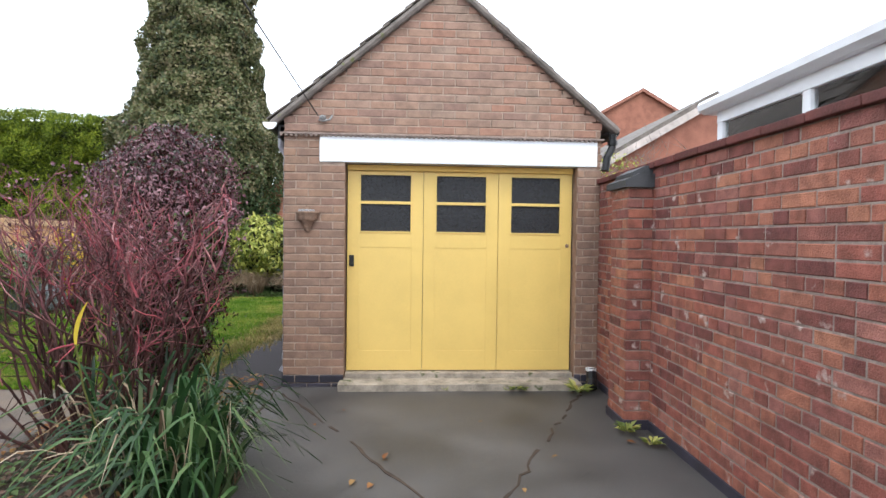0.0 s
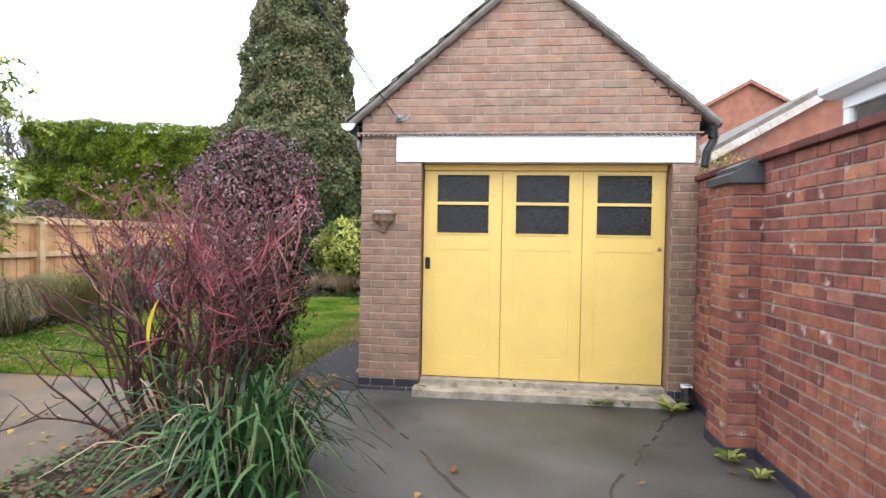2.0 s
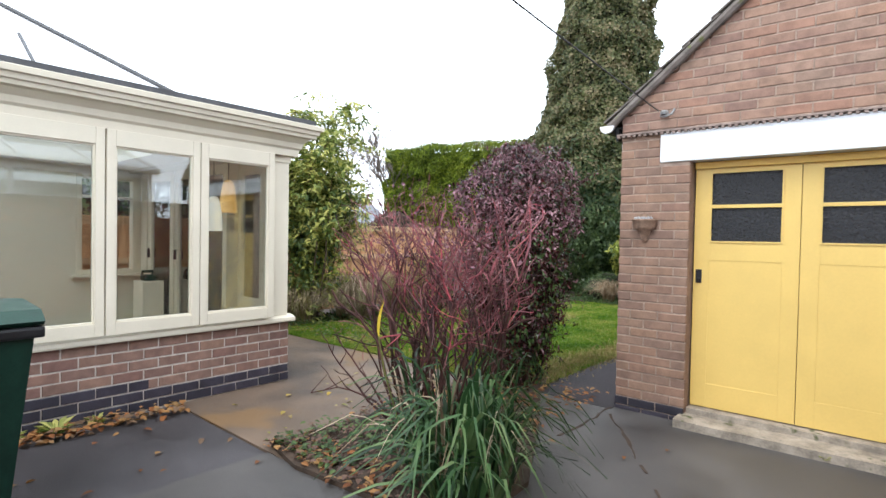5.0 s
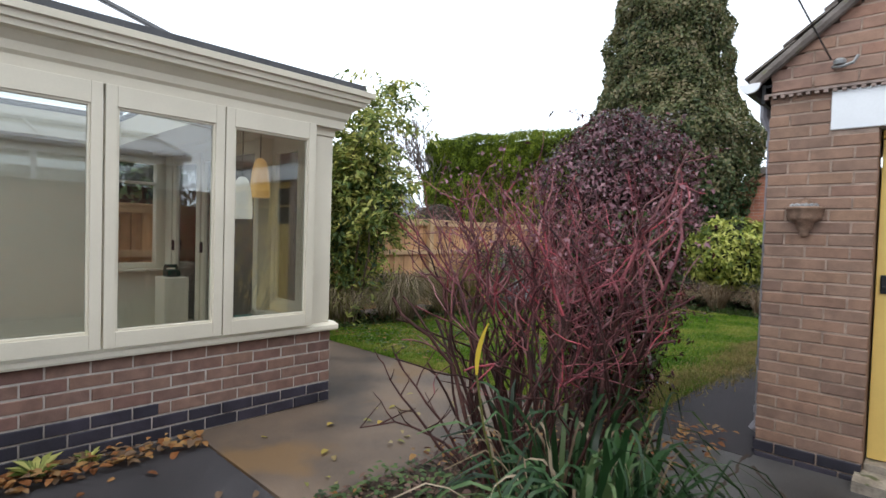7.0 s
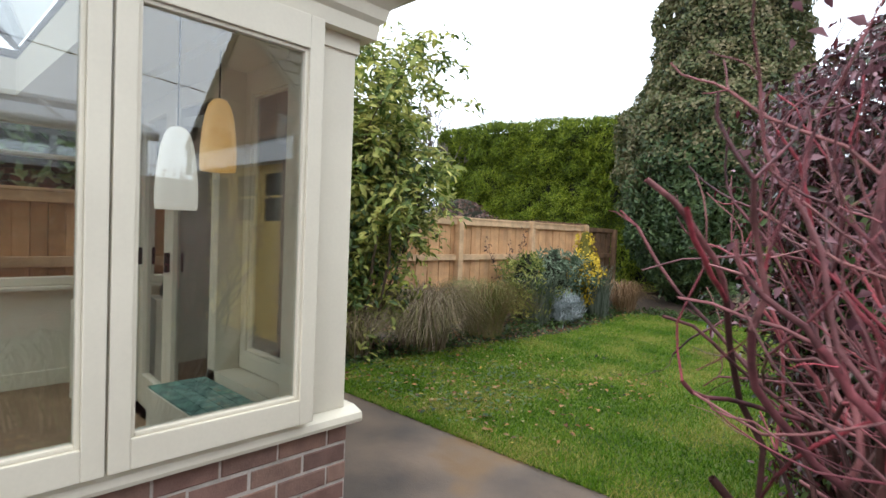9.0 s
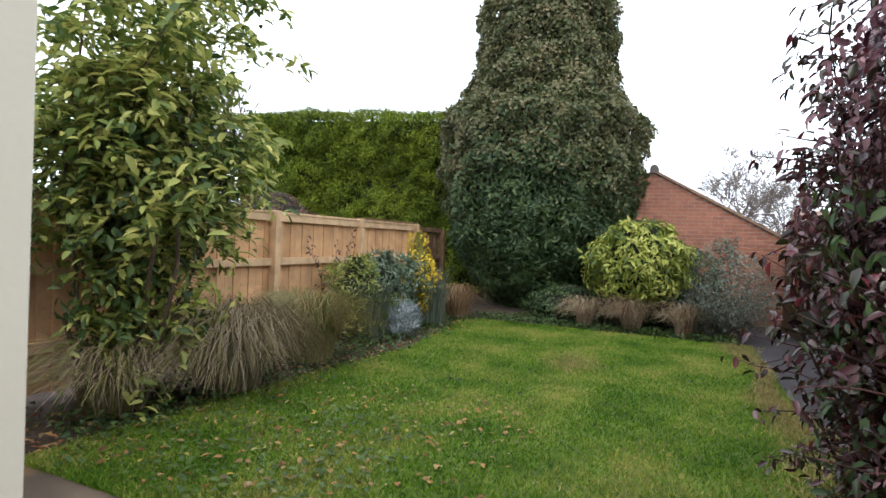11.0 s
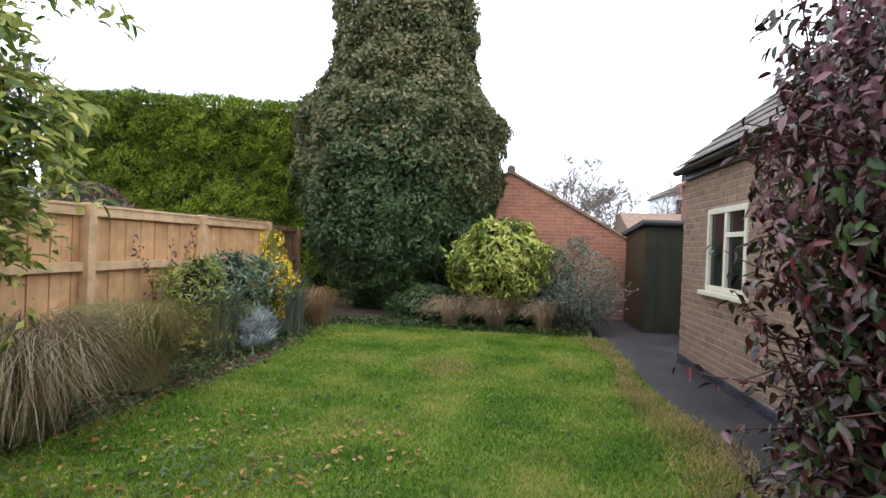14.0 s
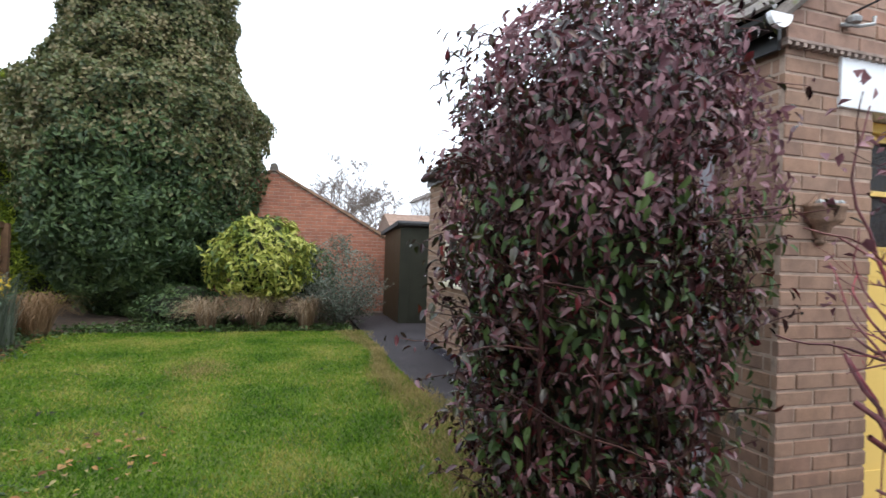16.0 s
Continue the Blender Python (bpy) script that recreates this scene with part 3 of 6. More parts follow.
part("sill_step", box(OX0 + 0.004, OX1 - 0.004, 0.05, 0.3, 0.0, 0.11, 0.006), M["concrete"], garage)

# the three yellow leaves
DY = 0.135
door = empty("garage_door", "yellow painted garage door of three glazed leaves", "garage door", m=pose(-1.25, 4.95, 0, 0, 0, 0.8))
part("door_head", box(OX0 + 0.01, OX1 - 0.01, DY - 0.03, DY + 0.04, 2.03, 2.084, 0.004), M["ochre_paint"], door)
for i in range(3):
    a = OX0 + 0.01 + i * 0.7245
    b = a + 0.7205
    leaf = new("door_leaf")
    leaf.parent = door
    g0, g1, z0, z1, zm = a + 0.115, a + 0.61, 1.445, 2.0, 1.728
    zt = 2.03
    bm = bmesh.new()
    box(a, g0, DY, DY + 0.04, 0.118, zt, 0.003, bm=bm)
    box(g1, b, DY, DY + 0.04, 0.118, zt, 0.003, bm=bm)
    box(g0 - 0.002, g1 + 0.002, DY + 0.001, DY + 0.04, z1, zt, 0.002, bm=bm)
    box(g0 - 0.002, g1 + 0.002, DY + 0.001, DY + 0.04, 1.30, z0, 0.002, bm=bm)
    box(g0 - 0.002, g1 + 0.002, DY + 0.001, DY + 0.04, 0.118, 0.31, 0.002, bm=bm)
    part("stile_frame", bm, M["yellow_paint"], leaf)
    part("panel", box(g0 - 0.004, g1 + 0.004, DY + 0.004, DY + 0.03, 0.30, 1.31), M["yellow_paint"], leaf)
    part("glazing_bar", box(g0 - 0.002, g1 + 0.002, DY - 0.004, DY + 0.03, zm - 0.014, zm + 0.014, 0.003), M["yellow_paint"], leaf)
    bead = bmesh.new()
    for (x0, x1, q0, q1) in ((g0 - 0.003, g0 + 0.01, z0, z1), (g1 - 0.01, g1 + 0.003, z0, z1), (g0 + 0.01, g1 - 0.01, z0 - 0.003, z0 + 0.01), (g0 + 0.01, g1 - 0.01, z1 - 0.01, z1 + 0.003)):
        box(x0, x1, DY - 0.006, DY + 0.01, q0, q1, 0.002, bm=bead)
    part("glazing_bead", bead, M["yellow_paint"], leaf)
    part("pane", box(g0, g1, DY + 0.018, DY + 0.024, z0, zm - 0.013), M["obscure"], leaf, "dark obscured glass")
    part("pane", box(g0, g1, DY + 0.018, DY + 0.024, zm + 0.013, z1), M["obscure"], leaf, "dark obscured glass")
handle = bmesh.new()
box(OX0 + 0.03, OX0 + 0.075, DY - 0.012, DY, 1.115, 1.225, 0.008, bm=handle)
box(OX0 + 0.04, OX0 + 0.062, DY - 0.03, DY - 0.011, 1.14, 1.16, 0.004, bm=handle)
part("handle", handle, M["black"], door, "black recessed handle")
lock = lathe([(0.018, 0), (0.018, 0.008), (0.008, 0.014)], 14)
bmesh.ops.transform(lock, matrix=pose(OX1 - 0.055, DY, 1.335, 90, 0, 0), verts=lock.verts)
part("lock", lock, M["clay"], door, "small brass lock")

# garage roof: verge tiles, slopes, gutter
roof = part("roof", prism([(-0.12, 2.40), (-0.12, 2.43), (RX, RIDGE + 0.03), (3.09, 2.43), (3.09, 2.40), (RX, RIDGE)], -0.03, GY1 + 0.03), M["tile_grey"], garage, "weathered grey roof tiles")
ang = math.atan(slope)
tile = bmesh.new()
box(0, 0.34, 0, 0.20, 0, 0.016, 0.004, bm=tile)
tile_me = bpy.data.meshes.new("tile")
tile.to_mesh(tile_me)
tile.free()
tile_me.materials.append(M["tile_grey"])
rl = math.hypot(RX + 0.14, RIDGE - 2.40)
trng = random.Random(8)
for sgn in (1, -1):
    for r in range(8):
        for c in range(28 if sgn > 0 else 2):
            d = r * (rl - 0.08) / 7.6
            t = new("tile", tile_me)
            t.parent = roof
            x = (-0.14 + d * math.cos(ang)) if sgn > 0 else (3.11 - d * math.cos(ang))
            base = Matrix.Translation((x, -0.05 + c * 0.203 + (0.1 if r % 2 and c else 0), 2.425 + d * math.sin(ang) + 0.03))
            t.matrix_local = base @ Matrix.Diagonal((sgn, 1, 1, 1)) @ pose(0, 0, 0, trng.uniform(-0.8, 0.8), -math.degrees(ang) + 3.5, trng.uniform(-1.5, 1.5))
ridge = bmesh.new()
for i in range(13):
    tube([(RX, -0.06 + i * 0.45, RIDGE + 0.045), (RX, 0.38 + i * 0.45, RIDGE + 0.05)], 0.1, 10, bm=ridge)
part("ridge_tile", ridge, M["tile_grey"], garage)
verge = bmesh.new()
for sgn in (1, -1):
    x0 = RX - sgn * (RX + 0.10)
    tube([(x0, -0.03, 2.42), (RX, -0.03, RIDGE + 0.005)], 0.034, 8, bm=verge)
part("verge_mortar", verge, M["tile_grey"], garage)
for x, lab in ((-0.11, "black plastic gutter"), (3.08, "black plastic gutter")):
    gut = bmesh.new()
    ring = [(0.055 * math.cos(a), 0.055 * math.sin(a)) for a in np.linspace(math.pi, math.tau, 9)] + [(0.05 * math.cos(a), 0.05 * math.sin(a)) for a in np.linspace(math.tau, math.pi, 9)]
    prism([(x + u, 2.42 + w) for u, w in ring], -0.04, GY1, bm=gut)
    part("gutter", gut, M["black"], garage, lab)
fasc = bmesh.new()
box(-0.05, -0.03, 0.0, GY1, 2.30, 2.42, bm=fasc)
box(-0.05, 0.03, 0.02, GY1, 2.405, 2.42, bm=fasc)
part("fascia", fasc, M["black"], garage)
part("gutter_end", prism([(-0.11 + 0.062 * math.cos(q), 2.425 + 0.062 * math.sin(q)) for q in np.linspace(math.pi, math.tau, 10)], -0.07, -0.045), M["upvc"], garage, "pale gutter stop end")
pipe = bmesh.new()
tube([(3.08, 0.0, 2.40), (3.08, 0.0, 2.28), (3.02, -0.03, 2.18), (3.0, -0.04, 2.05)], 0.036, 10, bm=pipe)
tube([(3.08, 0, 2.34), (3.08, 0, 2.30)], 0.046, 10, bm=pipe)
part("downpipe", pipe, M["black"], garage, "black plastic downpipe")

pipe = bmesh.new()
tube([(-0.11, 0.38, 2.38), (-0.11, 0.38, 2.28), (-0.055, 0.38, 2.18), (-0.055, 0.38, 0.12), (-0.09, 0.36, 0.05)], 0.034, 10, bm=pipe)
for z in (2.1, 0.55, 0.2):
    tube([(-0.055, 0.38, z - 0.025), (-0.055, 0.38, z + 0.025)], 0.041, 10, bm=pipe)
    box(-0.06, 0.0, 0.36, 0.40, z - 0.012, z + 0.012, bm=pipe)
part("downpipe", pipe, mat("grey_plastic", (0.30, 0.29, 0.32), 0.45, vary=0.1), garage, "grey plastic downpipe")

# garage side window
gw = empty("window_side", "cream timber casement window in the garage wall", "window", m=pose(-1.25, 4.95, 0, 0, 0, 0.8), kind="structure")
WY0, WY1, WZ0, WZ1 = 3.85, 4.85, 0.98, 1.88
fr = bmesh.new()
for y0, y1, z0, z1 in ((WY0, WY0 + 0.06, WZ0, WZ1), (WY1 - 0.06, WY1, WZ0, WZ1), (WY0 + 0.06, WY1 - 0.06, WZ0, WZ0 + 0.06), (WY0 + 0.06, WY1 - 0.06, WZ1 - 0.06, WZ1), (4.32, 4.38, WZ0 + 0.06, WZ1 - 0.06), (WY0 + 0.06, 4.32, 1.56, 1.61)):
    box(-0.012, 0.06, y0, y1, z0, z1, 0.004, bm=fr)
part("window_frame", fr, M["cream_paint"], gw)
part("window_sill", box(-0.07, 0.06, WY0 - 0.08, WY1 + 0.08, WZ0 - 0.05, WZ0 - 0.004, 0.008), M["cream_paint"], gw)
part("pane", box(0.02, 0.026, WY0 + 0.06, WY1 - 0.06, WZ0 + 0.06, WZ1 - 0.06), M["dark_pane"], gw)

# ---- boundary wall ----
WX = 1.72
bwall = empty("wall_boundary", "red brick garden wall with a tile coping and a pier", "wall", kind="structure")
cap_z = 1.93
wb = bmesh.new()
box(WX + T - 0.006, WX + 0.2, -8, 5.25, -0.05, cap_z, bm=wb)
box(1.535 + T - 0.006, WX + 0.05, 3.83 + T, 4.17 - T, -0.05, 1.79, bm=wb)
part("wall_core", wb, M["dark_mortar"], bwall)
cop = bmesh.new()
rng = random.Random(4)
for i in range(44):
    y = 5.25 - (i + 1) * 0.3
    dz = rng.uniform(-0.003, 0.003)
    box(WX - 0.035, WX + 0.24, y + 0.003, y + 0.297, cap_z + dz, cap_z + 0.045 + dz, 0.006, bm=cop)
part("coping", cop, mat("coping_tile", (0.11, 0.035, 0.03), 0.7, vary=0.35, scale=6, bump=0.3, pieces=[(0.8, 0.8, 0.8), (1, 1, 1), (1.2, 1.1, 1.1)]), bwall, "dark red coping tiles")
capm = mat("pier_cap", (0.05, 0.052, 0.056), 0.6, vary=0.3, bump=0.2)
for z, o in ((1.79, 0.0), (1.85, 0.06)):
    part("cap_brick", prism([(1.50 + o, z), (WX - 0.004, z), (WX - 0.004, z + 0.1), (1.60 + o, z + 0.1), (1.50 + o, z + 0.05)], 3.80 + o * 0.5, 4.20 - o * 0.5), capm, bwall, "slate grey sloped cap brick")

# ---- orangery ----
CX, CY = -4.0, 3.5
org = empty("orangery", "cream timber orangery on a low brown brick wall", "orangery", kind="structure")
ob_core = bmesh.new()
box(CX - 0.22, CX - T + 0.006, -6, CY - T + 0.006, -0.05, 0.582, bm=ob_core)
box(-4.97, CX - 0.22, CY - 0.22, CY - T + 0.006, -0.05, 0.582, bm=ob_core)
part("dwarf_wall", ob_core, M["pale_mortar"], org)
sl = prism([(CX - 0.2, 0.585), (CX + 0.04, 0.585), (CX + 0.045, 0.6), (CX + 0.04, 0.625), (CX - 0.02, 0.645), (CX - 0.2, 0.645)], -6, CY + 0.045)
part("sill_front", sl, M["cream_paint"], org)
sl = prism([(CY - 0.2, 0.585), (CY + 0.04, 0.585), (CY + 0.045, 0.6), (CY + 0.04, 0.625), (CY - 0.02, 0.645), (CY - 0.2, 0.645)], -4.97, CX - 0.2, axis="x")
part("sill_return", sl, M["cream_paint"], org)
post = bmesh.new()
box(CX - 0.21, CX - 0.012, CY - 0.21, CY - 0.012, 0.645, 2.21, 0.004, bm=post)
box(CX - 0.2, CX + 0.0, CY - 0.2, CY + 0.0, 2.14, 2.21, 0.003, bm=post)
part("corner_post", post, M["cream_paint"], org)


def sash(parent, at, along, width, z0=0.647, z1=2.205, thick=0.06):
    """A glazed casement: outer frame, moulded sash, pane. `at` is its lower start on the wall's face, `along` the way it runs."""
    s = new("casement")
    s.parent = parent
    rot = math.degrees(math.atan2(along[1], along[0]))
    s.matrix_local = pose(at[0], at[1], 0, 0, 0, rot)
    a, b = 0.004, width - 0.004
    bm = bmesh.new()
    fw = 0.061
    lo, hi = z0 + 0.1, z1 - 0.125
    for x0, x1, q0, q1 in ((a, a + fw, z0 + 0.004, z1), (b - fw, b, z0 + 0.004, z1), (a + fw, b - fw, z0 + 0.004, lo), (a + fw, b - fw, hi, z1)):
        box(x0, x1, 0.012, thick + 0.012, q0, q1, 0.004, bm=bm)
    part("sash_frame", bm, M["cream_paint"], s)
    bead = bmesh.new()
    for x0, x1, q0, q1 in ((a + fw, a + fw + 0.014, lo, hi), (b - fw - 0.014, b - fw, lo, hi), (a + fw + 0.014, b - fw - 0.014, lo, lo + 0.014), (a + fw + 0.014, b - fw - 0.014, hi - 0.014, hi)):
        box(x0, x1, 0.02, thick, q0, q1, 0.004, bm=bead)
    part("glazing_bead", bead, M["cream_paint"], s)
    p = part("pane", box(a + fw + 0.01, b - fw - 0.01, 0.04, 0.044, lo + 0.01, hi - 0.01), M["glass"], s, "clear window glass")
    p.visible_shadow = False
    return s


for y1 in (3.285, 2.575, 1.86, -0.2, -0.91, -1.62):
    sash(org, (CX, y1), (0, -1), 0.71)
part("pilaster", box(CX - 0.2, CX - 0.004, 0.62, 1.148, 0.645, 2.205, 0.004), M["cream_paint"], org)
part("pilaster", box(CX - 0.2, CX - 0.004, -6, -2.33, 0.645, 2.205, 0.004), M["cream_paint"], org)
sash(org, (CX, 0.616), (0, -1), 0.81)
sash(org, (CX - 0.22, CY), (-1, 0), 0.66)
# moulded cornice, mitred at the corner
prof = [(0.0, 2.205), (0.05, 2.205), (0.055, 2.265), (0.075, 2.285), (0.085, 2.33), (0.13, 2.375), (0.17, 2.385), (0.175, 2.415), (0.195, 2.42), (0.20, 2.455), (0.225, 2.46), (0.23, 2.50), (0.20, 2.51), (-0.35, 2.51), (-0.35, 2.205)]
bm = bmesh.new()
rows = []
for (ex, ey, ax, ay) in ((1, 0, 0, -6), (1, 1, 0, 0), (0, 1, -3.45, 0)):
    rows.append([bm.verts.new(((CX if ax == 0 else CX + ax) + ex * u, (CY if ay == 0 else ay) + ey * u, z)) for u, z in prof])
for r, s in zip(rows, rows[1:]):
    for k in range(len(prof)):
        bm.faces.new((r[k], r[(k + 1) % len(prof)], s[(k + 1) % len(prof)], s[k]))
bm.faces.new(rows[0])
bm.faces.new(rows[-1][::-1])
bmesh.ops.recalc_face_normals(bm, faces=bm.faces)
part("cornice", bm, M["cream_paint"], org, "moulded cream cornice")
fr = bmesh.new()
for x0, x1, y0, y1 in ((CX - 0.27, CX + 0.17, -6, CY + 0.17), (-7.35, -6.95, -6, CY + 0.17), (-6.95, CX - 0.27, 2.75, CY + 0.17), (-6.95, CX - 0.27, -6, -4.5)):
    box(x0, x1, y0, y1, 2.515, 2.56, bm=fr)
part("flat_roof", fr, M["felt"], org, "grey flat roof edge")
# glazed lantern
LX0, LX1, LY0, LY1, LH = -6.95, CX - 0.28, -4.5, 2.75, 3.5
lan = bmesh.new()
apex0, apex1 = Vector(((LX0 + LX1) / 2, LY0 + 1.35, LH)), Vector(((LX0 + LX1) / 2, LY1 - 1.35, LH))
corners = [Vector((LX1, LY1, 2.58)), Vector((LX1, LY0, 2.58)), Vector((LX0, LY0, 2.58)), Vector((LX0, LY1, 2.58))]
for a, b in ((corners[0], apex1), (corners[1], apex0), (corners[2], apex0), (corners[3], apex1), (apex0, apex1)):
    tube([a, b], 0.022, 6, bm=lan)
for i in range(1, 6):
    y = LY0 + (LY1 - LY0) * i / 6
    yy = min(max(y, apex0.y), apex1.y)
    tube([(LX1, y, 2.58), (apex1.x, yy, LH) if apex0.y < y < apex1.y else ((LX1 + apex1.x) / 2, y, (2.58 + LH) / 2)], 0.014, 6, bm=lan)
part("lantern_rafters", lan, mat("lantern_frame", (0.07, 0.075, 0.08), 0.5), org, "dark lantern rafters")
lg = bmesh.new()
v = [lg.verts.new(p) for p in (*corners, apex0, apex1)]
for f in ((v[0], v[1], v[4], v[5]), (v[1], v[2], v[4]), (v[2], v[3], v[5], v[4]), (v[3], v[0], v[5])):
    lg.faces.new(f)
pane = part("lantern_glass", lg, M["glass"], org)
pane.visible_shadow = False
cb = bmesh.new()
for x0, x1, y0, y1 in ((LX1, CX + 0.0, -6, CY), (-7.35, LX0, -6, CY), (LX0, LX1, LY1, CY), (LX0, LX1, -6, LY0)):
    box(x0, x1, y0, y1, 2.25, 2.5, bm=cb)
part("ceiling", cb, M["interior"], org)
part("orangery_floor", box(-7.2, CX - 0.22, -6, CY - 0.06, 0.0, 0.1), M["carpet"], org, "brown carpeted floor")
part("inner_wall", box(-7.2, CX - 0.2, -6.1, -6.0, 0, 2.5), M["interior"], org)
iw = bmesh.new()
for y0, y1, z0, z1 in ((-6, 2.55, 0, 2.5), (3.25, 3.44, 0, 2.5), (2.55, 3.25, 0, 0.88), (2.55, 3.25, 2.16, 2.5)):
    box(-7.35, -7.2, y0, y1, z0, z1, bm=iw)
part("inner_wall", iw, M["interior"], org)
rw = bmesh.new()
for y0, y1, z0, z1 in ((2.55, 2.61, 0.88, 2.16), (3.19, 3.25, 0.88, 2.16), (2.61, 3.19, 0.88, 0.94), (2.61, 3.19, 2.10, 2.16), (2.61, 3.19, 1.86, 1.89)):
    box(-7.3, -7.18, y0, y1, z0, z1, 0.004, bm=rw)
box(-7.25, -7.1, 2.5, 3.3, 0.85, 0.878, 0.005, bm=rw)
part("rear_window", rw, M["cream_paint"], org)
sk = bmesh.new()
box(-7.198, -7.18, -6, 3.25, 0.1, 0.22, 0.004, bm=sk)
part("skirting", sk, M["cream_paint"], org)
part("pedestal", box(-6.75, -6.45, 3.05, 3.3, 0.1, 0.82, 0.006), M["interior"], org)
# dwarf wall lining with a tiled ledge under the corner window
part("wall_lining", box(CX - 0.32, CX - 0.222, -6, CY - 0.06, 0.1, 0.60, 0.004), M["interior"], org)
ledge = part("tiled_ledge", box(-4.95, CX - 0.225, CY - 0.5, CY - 0.21, 0.1, 0.60, 0.004), M["interior"], org)
tmat = mat("teal_tile", (0.16, 0.30, 0.27), 0.2, vary=0.3, scale=20, bump=0.05, pieces=[(0.7, 0.8, 0.8), (1, 1, 1), (1.3, 1.2, 1.2), (0.8, 1.0, 0.9)])
tb = bmesh.new()
box(0, 0.066, 0, 0.066, 0, 0.008, bm=tb)
tl_me = bpy.data.meshes.new("tile")
tb.to_mesh(tl_me)
tb.free()
tl_me.materials.append(tmat)
for i in range(10):
    for j in range(4):
        t = new("tile", tl_me)
        t.parent = ledge
        t.matrix_local = pose(-4.945 + i * 0.07, CY - 0.495 + j * 0.07, 0.601)
# folding doors to the garden
for i, (x, turn) in enumerate(((-4.98, 184), (-5.66, 176), (-6.34, 184))):
    leafo = new("folding_door")
    leafo.parent = org
    leafo.matrix_local = pose(x, CY - 0.09 - 0.03 * (i % 2), 0, 0, 0, turn)
    bm = bmesh.new()
    for x0, x1, q0, q1 in ((0.0, 0.09, 0.11, 2.2), (0.58, 0.67, 0.11, 2.2), (0.09, 0.58, 0.11, 0.33), (0.09, 0.58, 2.09, 2.2)):
        box(x0, x1, 0, 0.05, q0, q1, 0.004, bm=bm)
    part("door_frame", bm, M["cream_paint"], leafo)
    pn = part("pane", box(0.09, 0.58, 0.02, 0.024, 0.33, 2.09), M["glass"], leafo)
    pn.visible_shadow = False
    part("door_handle", box(0.61, 0.63, 0.05, 0.08, 1.1, 1.22, 0.005), M["black"], leafo, "dark metal handle")
part("door_post", box(-4.97, -4.88, CY - 0.2, CY - 0.01, 0.1, 2.205, 0.004), M["cream_paint"], org)
part("door_post", box(-7.35, -7.02, CY - 0.2, CY - 0.004, 0.1, 2.205, 0.004), M["cream_paint"], org)
part("door_threshold", box(-7.02, -4.97, CY - 0.2, CY - 0.0, 0.0, 0.1, 0.004), M["cream_paint"], org)


def pendant(x, y, z, colour, label):
    e = empty("pendant_lamp", label, "lamp", group="pendant lamps")
    prof = [(0.076, 0), (0.08, 0.02), (0.079, 0.1), (0.072, 0.18), (0.062, 0.25), (0.048, 0.30), (0.03, 0.325), (0.012, 0.332)]
    sh = lathe(prof, 24, centre=(x, y, z))
    part("shade", sh, colour, e, smooth=True)
    part("cord", tube([(x, y, z + 0.33), (x, y, 2.27)], 0.004, 6), M["cable"], e)
    part("ceiling_rose", lathe([(0.04, 0), (0.04, 0.02), (0.02, 0.03)], 14, centre=(x, y, 2.225)), M["upvc"], e)


white_shade = mat("white_shade", (0.85, 0.83, 0.78), 0.4, vary=0.03, bump=0.0)
white_shade.node_tree.nodes["Principled BSDF"].inputs["Emission Color"].default_value = (1.0, 0.93, 0.82, 1)
white_shade.node_tree.nodes["Principled BSDF"].inputs["Emission Strength"].default_value = 0.4
pendant(-4.42, 2.93, 1.46, white_shade, "white glass pendant lamp shade hanging inside the orangery")
amber = mat("amber_shade", (0.78, 0.52, 0.2), 0.4, vary=0.1, bump=0.0, second=(0.85, 0.7, 0.45))
amber.node_tree.nodes["Principled BSDF"].inputs["Emission Color"].default_value = (1.0, 0.5, 0.12, 1)
amber.node_tree.nodes["Principled BSDF"].inputs["Emission Strength"].default_value = 0.35
pendant(-4.62, 3.18, 1.65, amber, "amber glass pendant lamp shade hanging inside the orangery")
ph = empty("desk_telephone", "small dark green object on a white pedestal", "ornament")
part("body", box(-6.68, -6.52, 3.1, 3.24, 0.822, 0.9, 0.02), M["bin"], ph)
part("dial", tube([(-6.6, 3.1, 0.9), (-6.6, 3.1, 0.94), (-6.6, 3.22, 0.94), (-6.6, 3.22, 0.9)], 0.02, 8), M["bin"], ph)

# ---- fence ----
FX = -7.7
fence = empty("fence", "new brown close-board timber fence with square posts", "fence", kind="structure")
bd = bmesh.new()
box(0, 0.022, 0, 0.118, 0, 1.55, 0.003, bm=bd)
board_me = bpy.data.meshes.new("board")
bd.to_mesh(board_me)
bd.free()
board_me.materials.append(M["fence_wood"])
frng = random.Random(2)
for i in range(95):
    ob = new("board", board_me)
    ob.parent = fence
    ob.matrix_local = pose(FX - 0.06 + (0.008 if i % 2 else 0), 2.0 + i * 0.12, 0.02 + frng.uniform(-0.004, 0.004), frng.uniform(-0.3, 0.3), 0, 2)
# far boards: aged wood and the tree's shade, both put into one colour
shaded_old_me = board_me.copy()
shaded_old_me.materials.clear()
shaded_old_me.materials.append(M["old_wood"])
for ob in [o for o in fence.children if o.location.y > 12.2]:
    ob.data = shaded_old_me
for y in (2.4, 4.35, 6.3, 8.25, 10.2, 12.15):
    part("post", box(FX - 0.03, FX + 0.075, y - 0.05, y + 0.05, 0, 1.66, 0.006), M["fence_post"], fence)
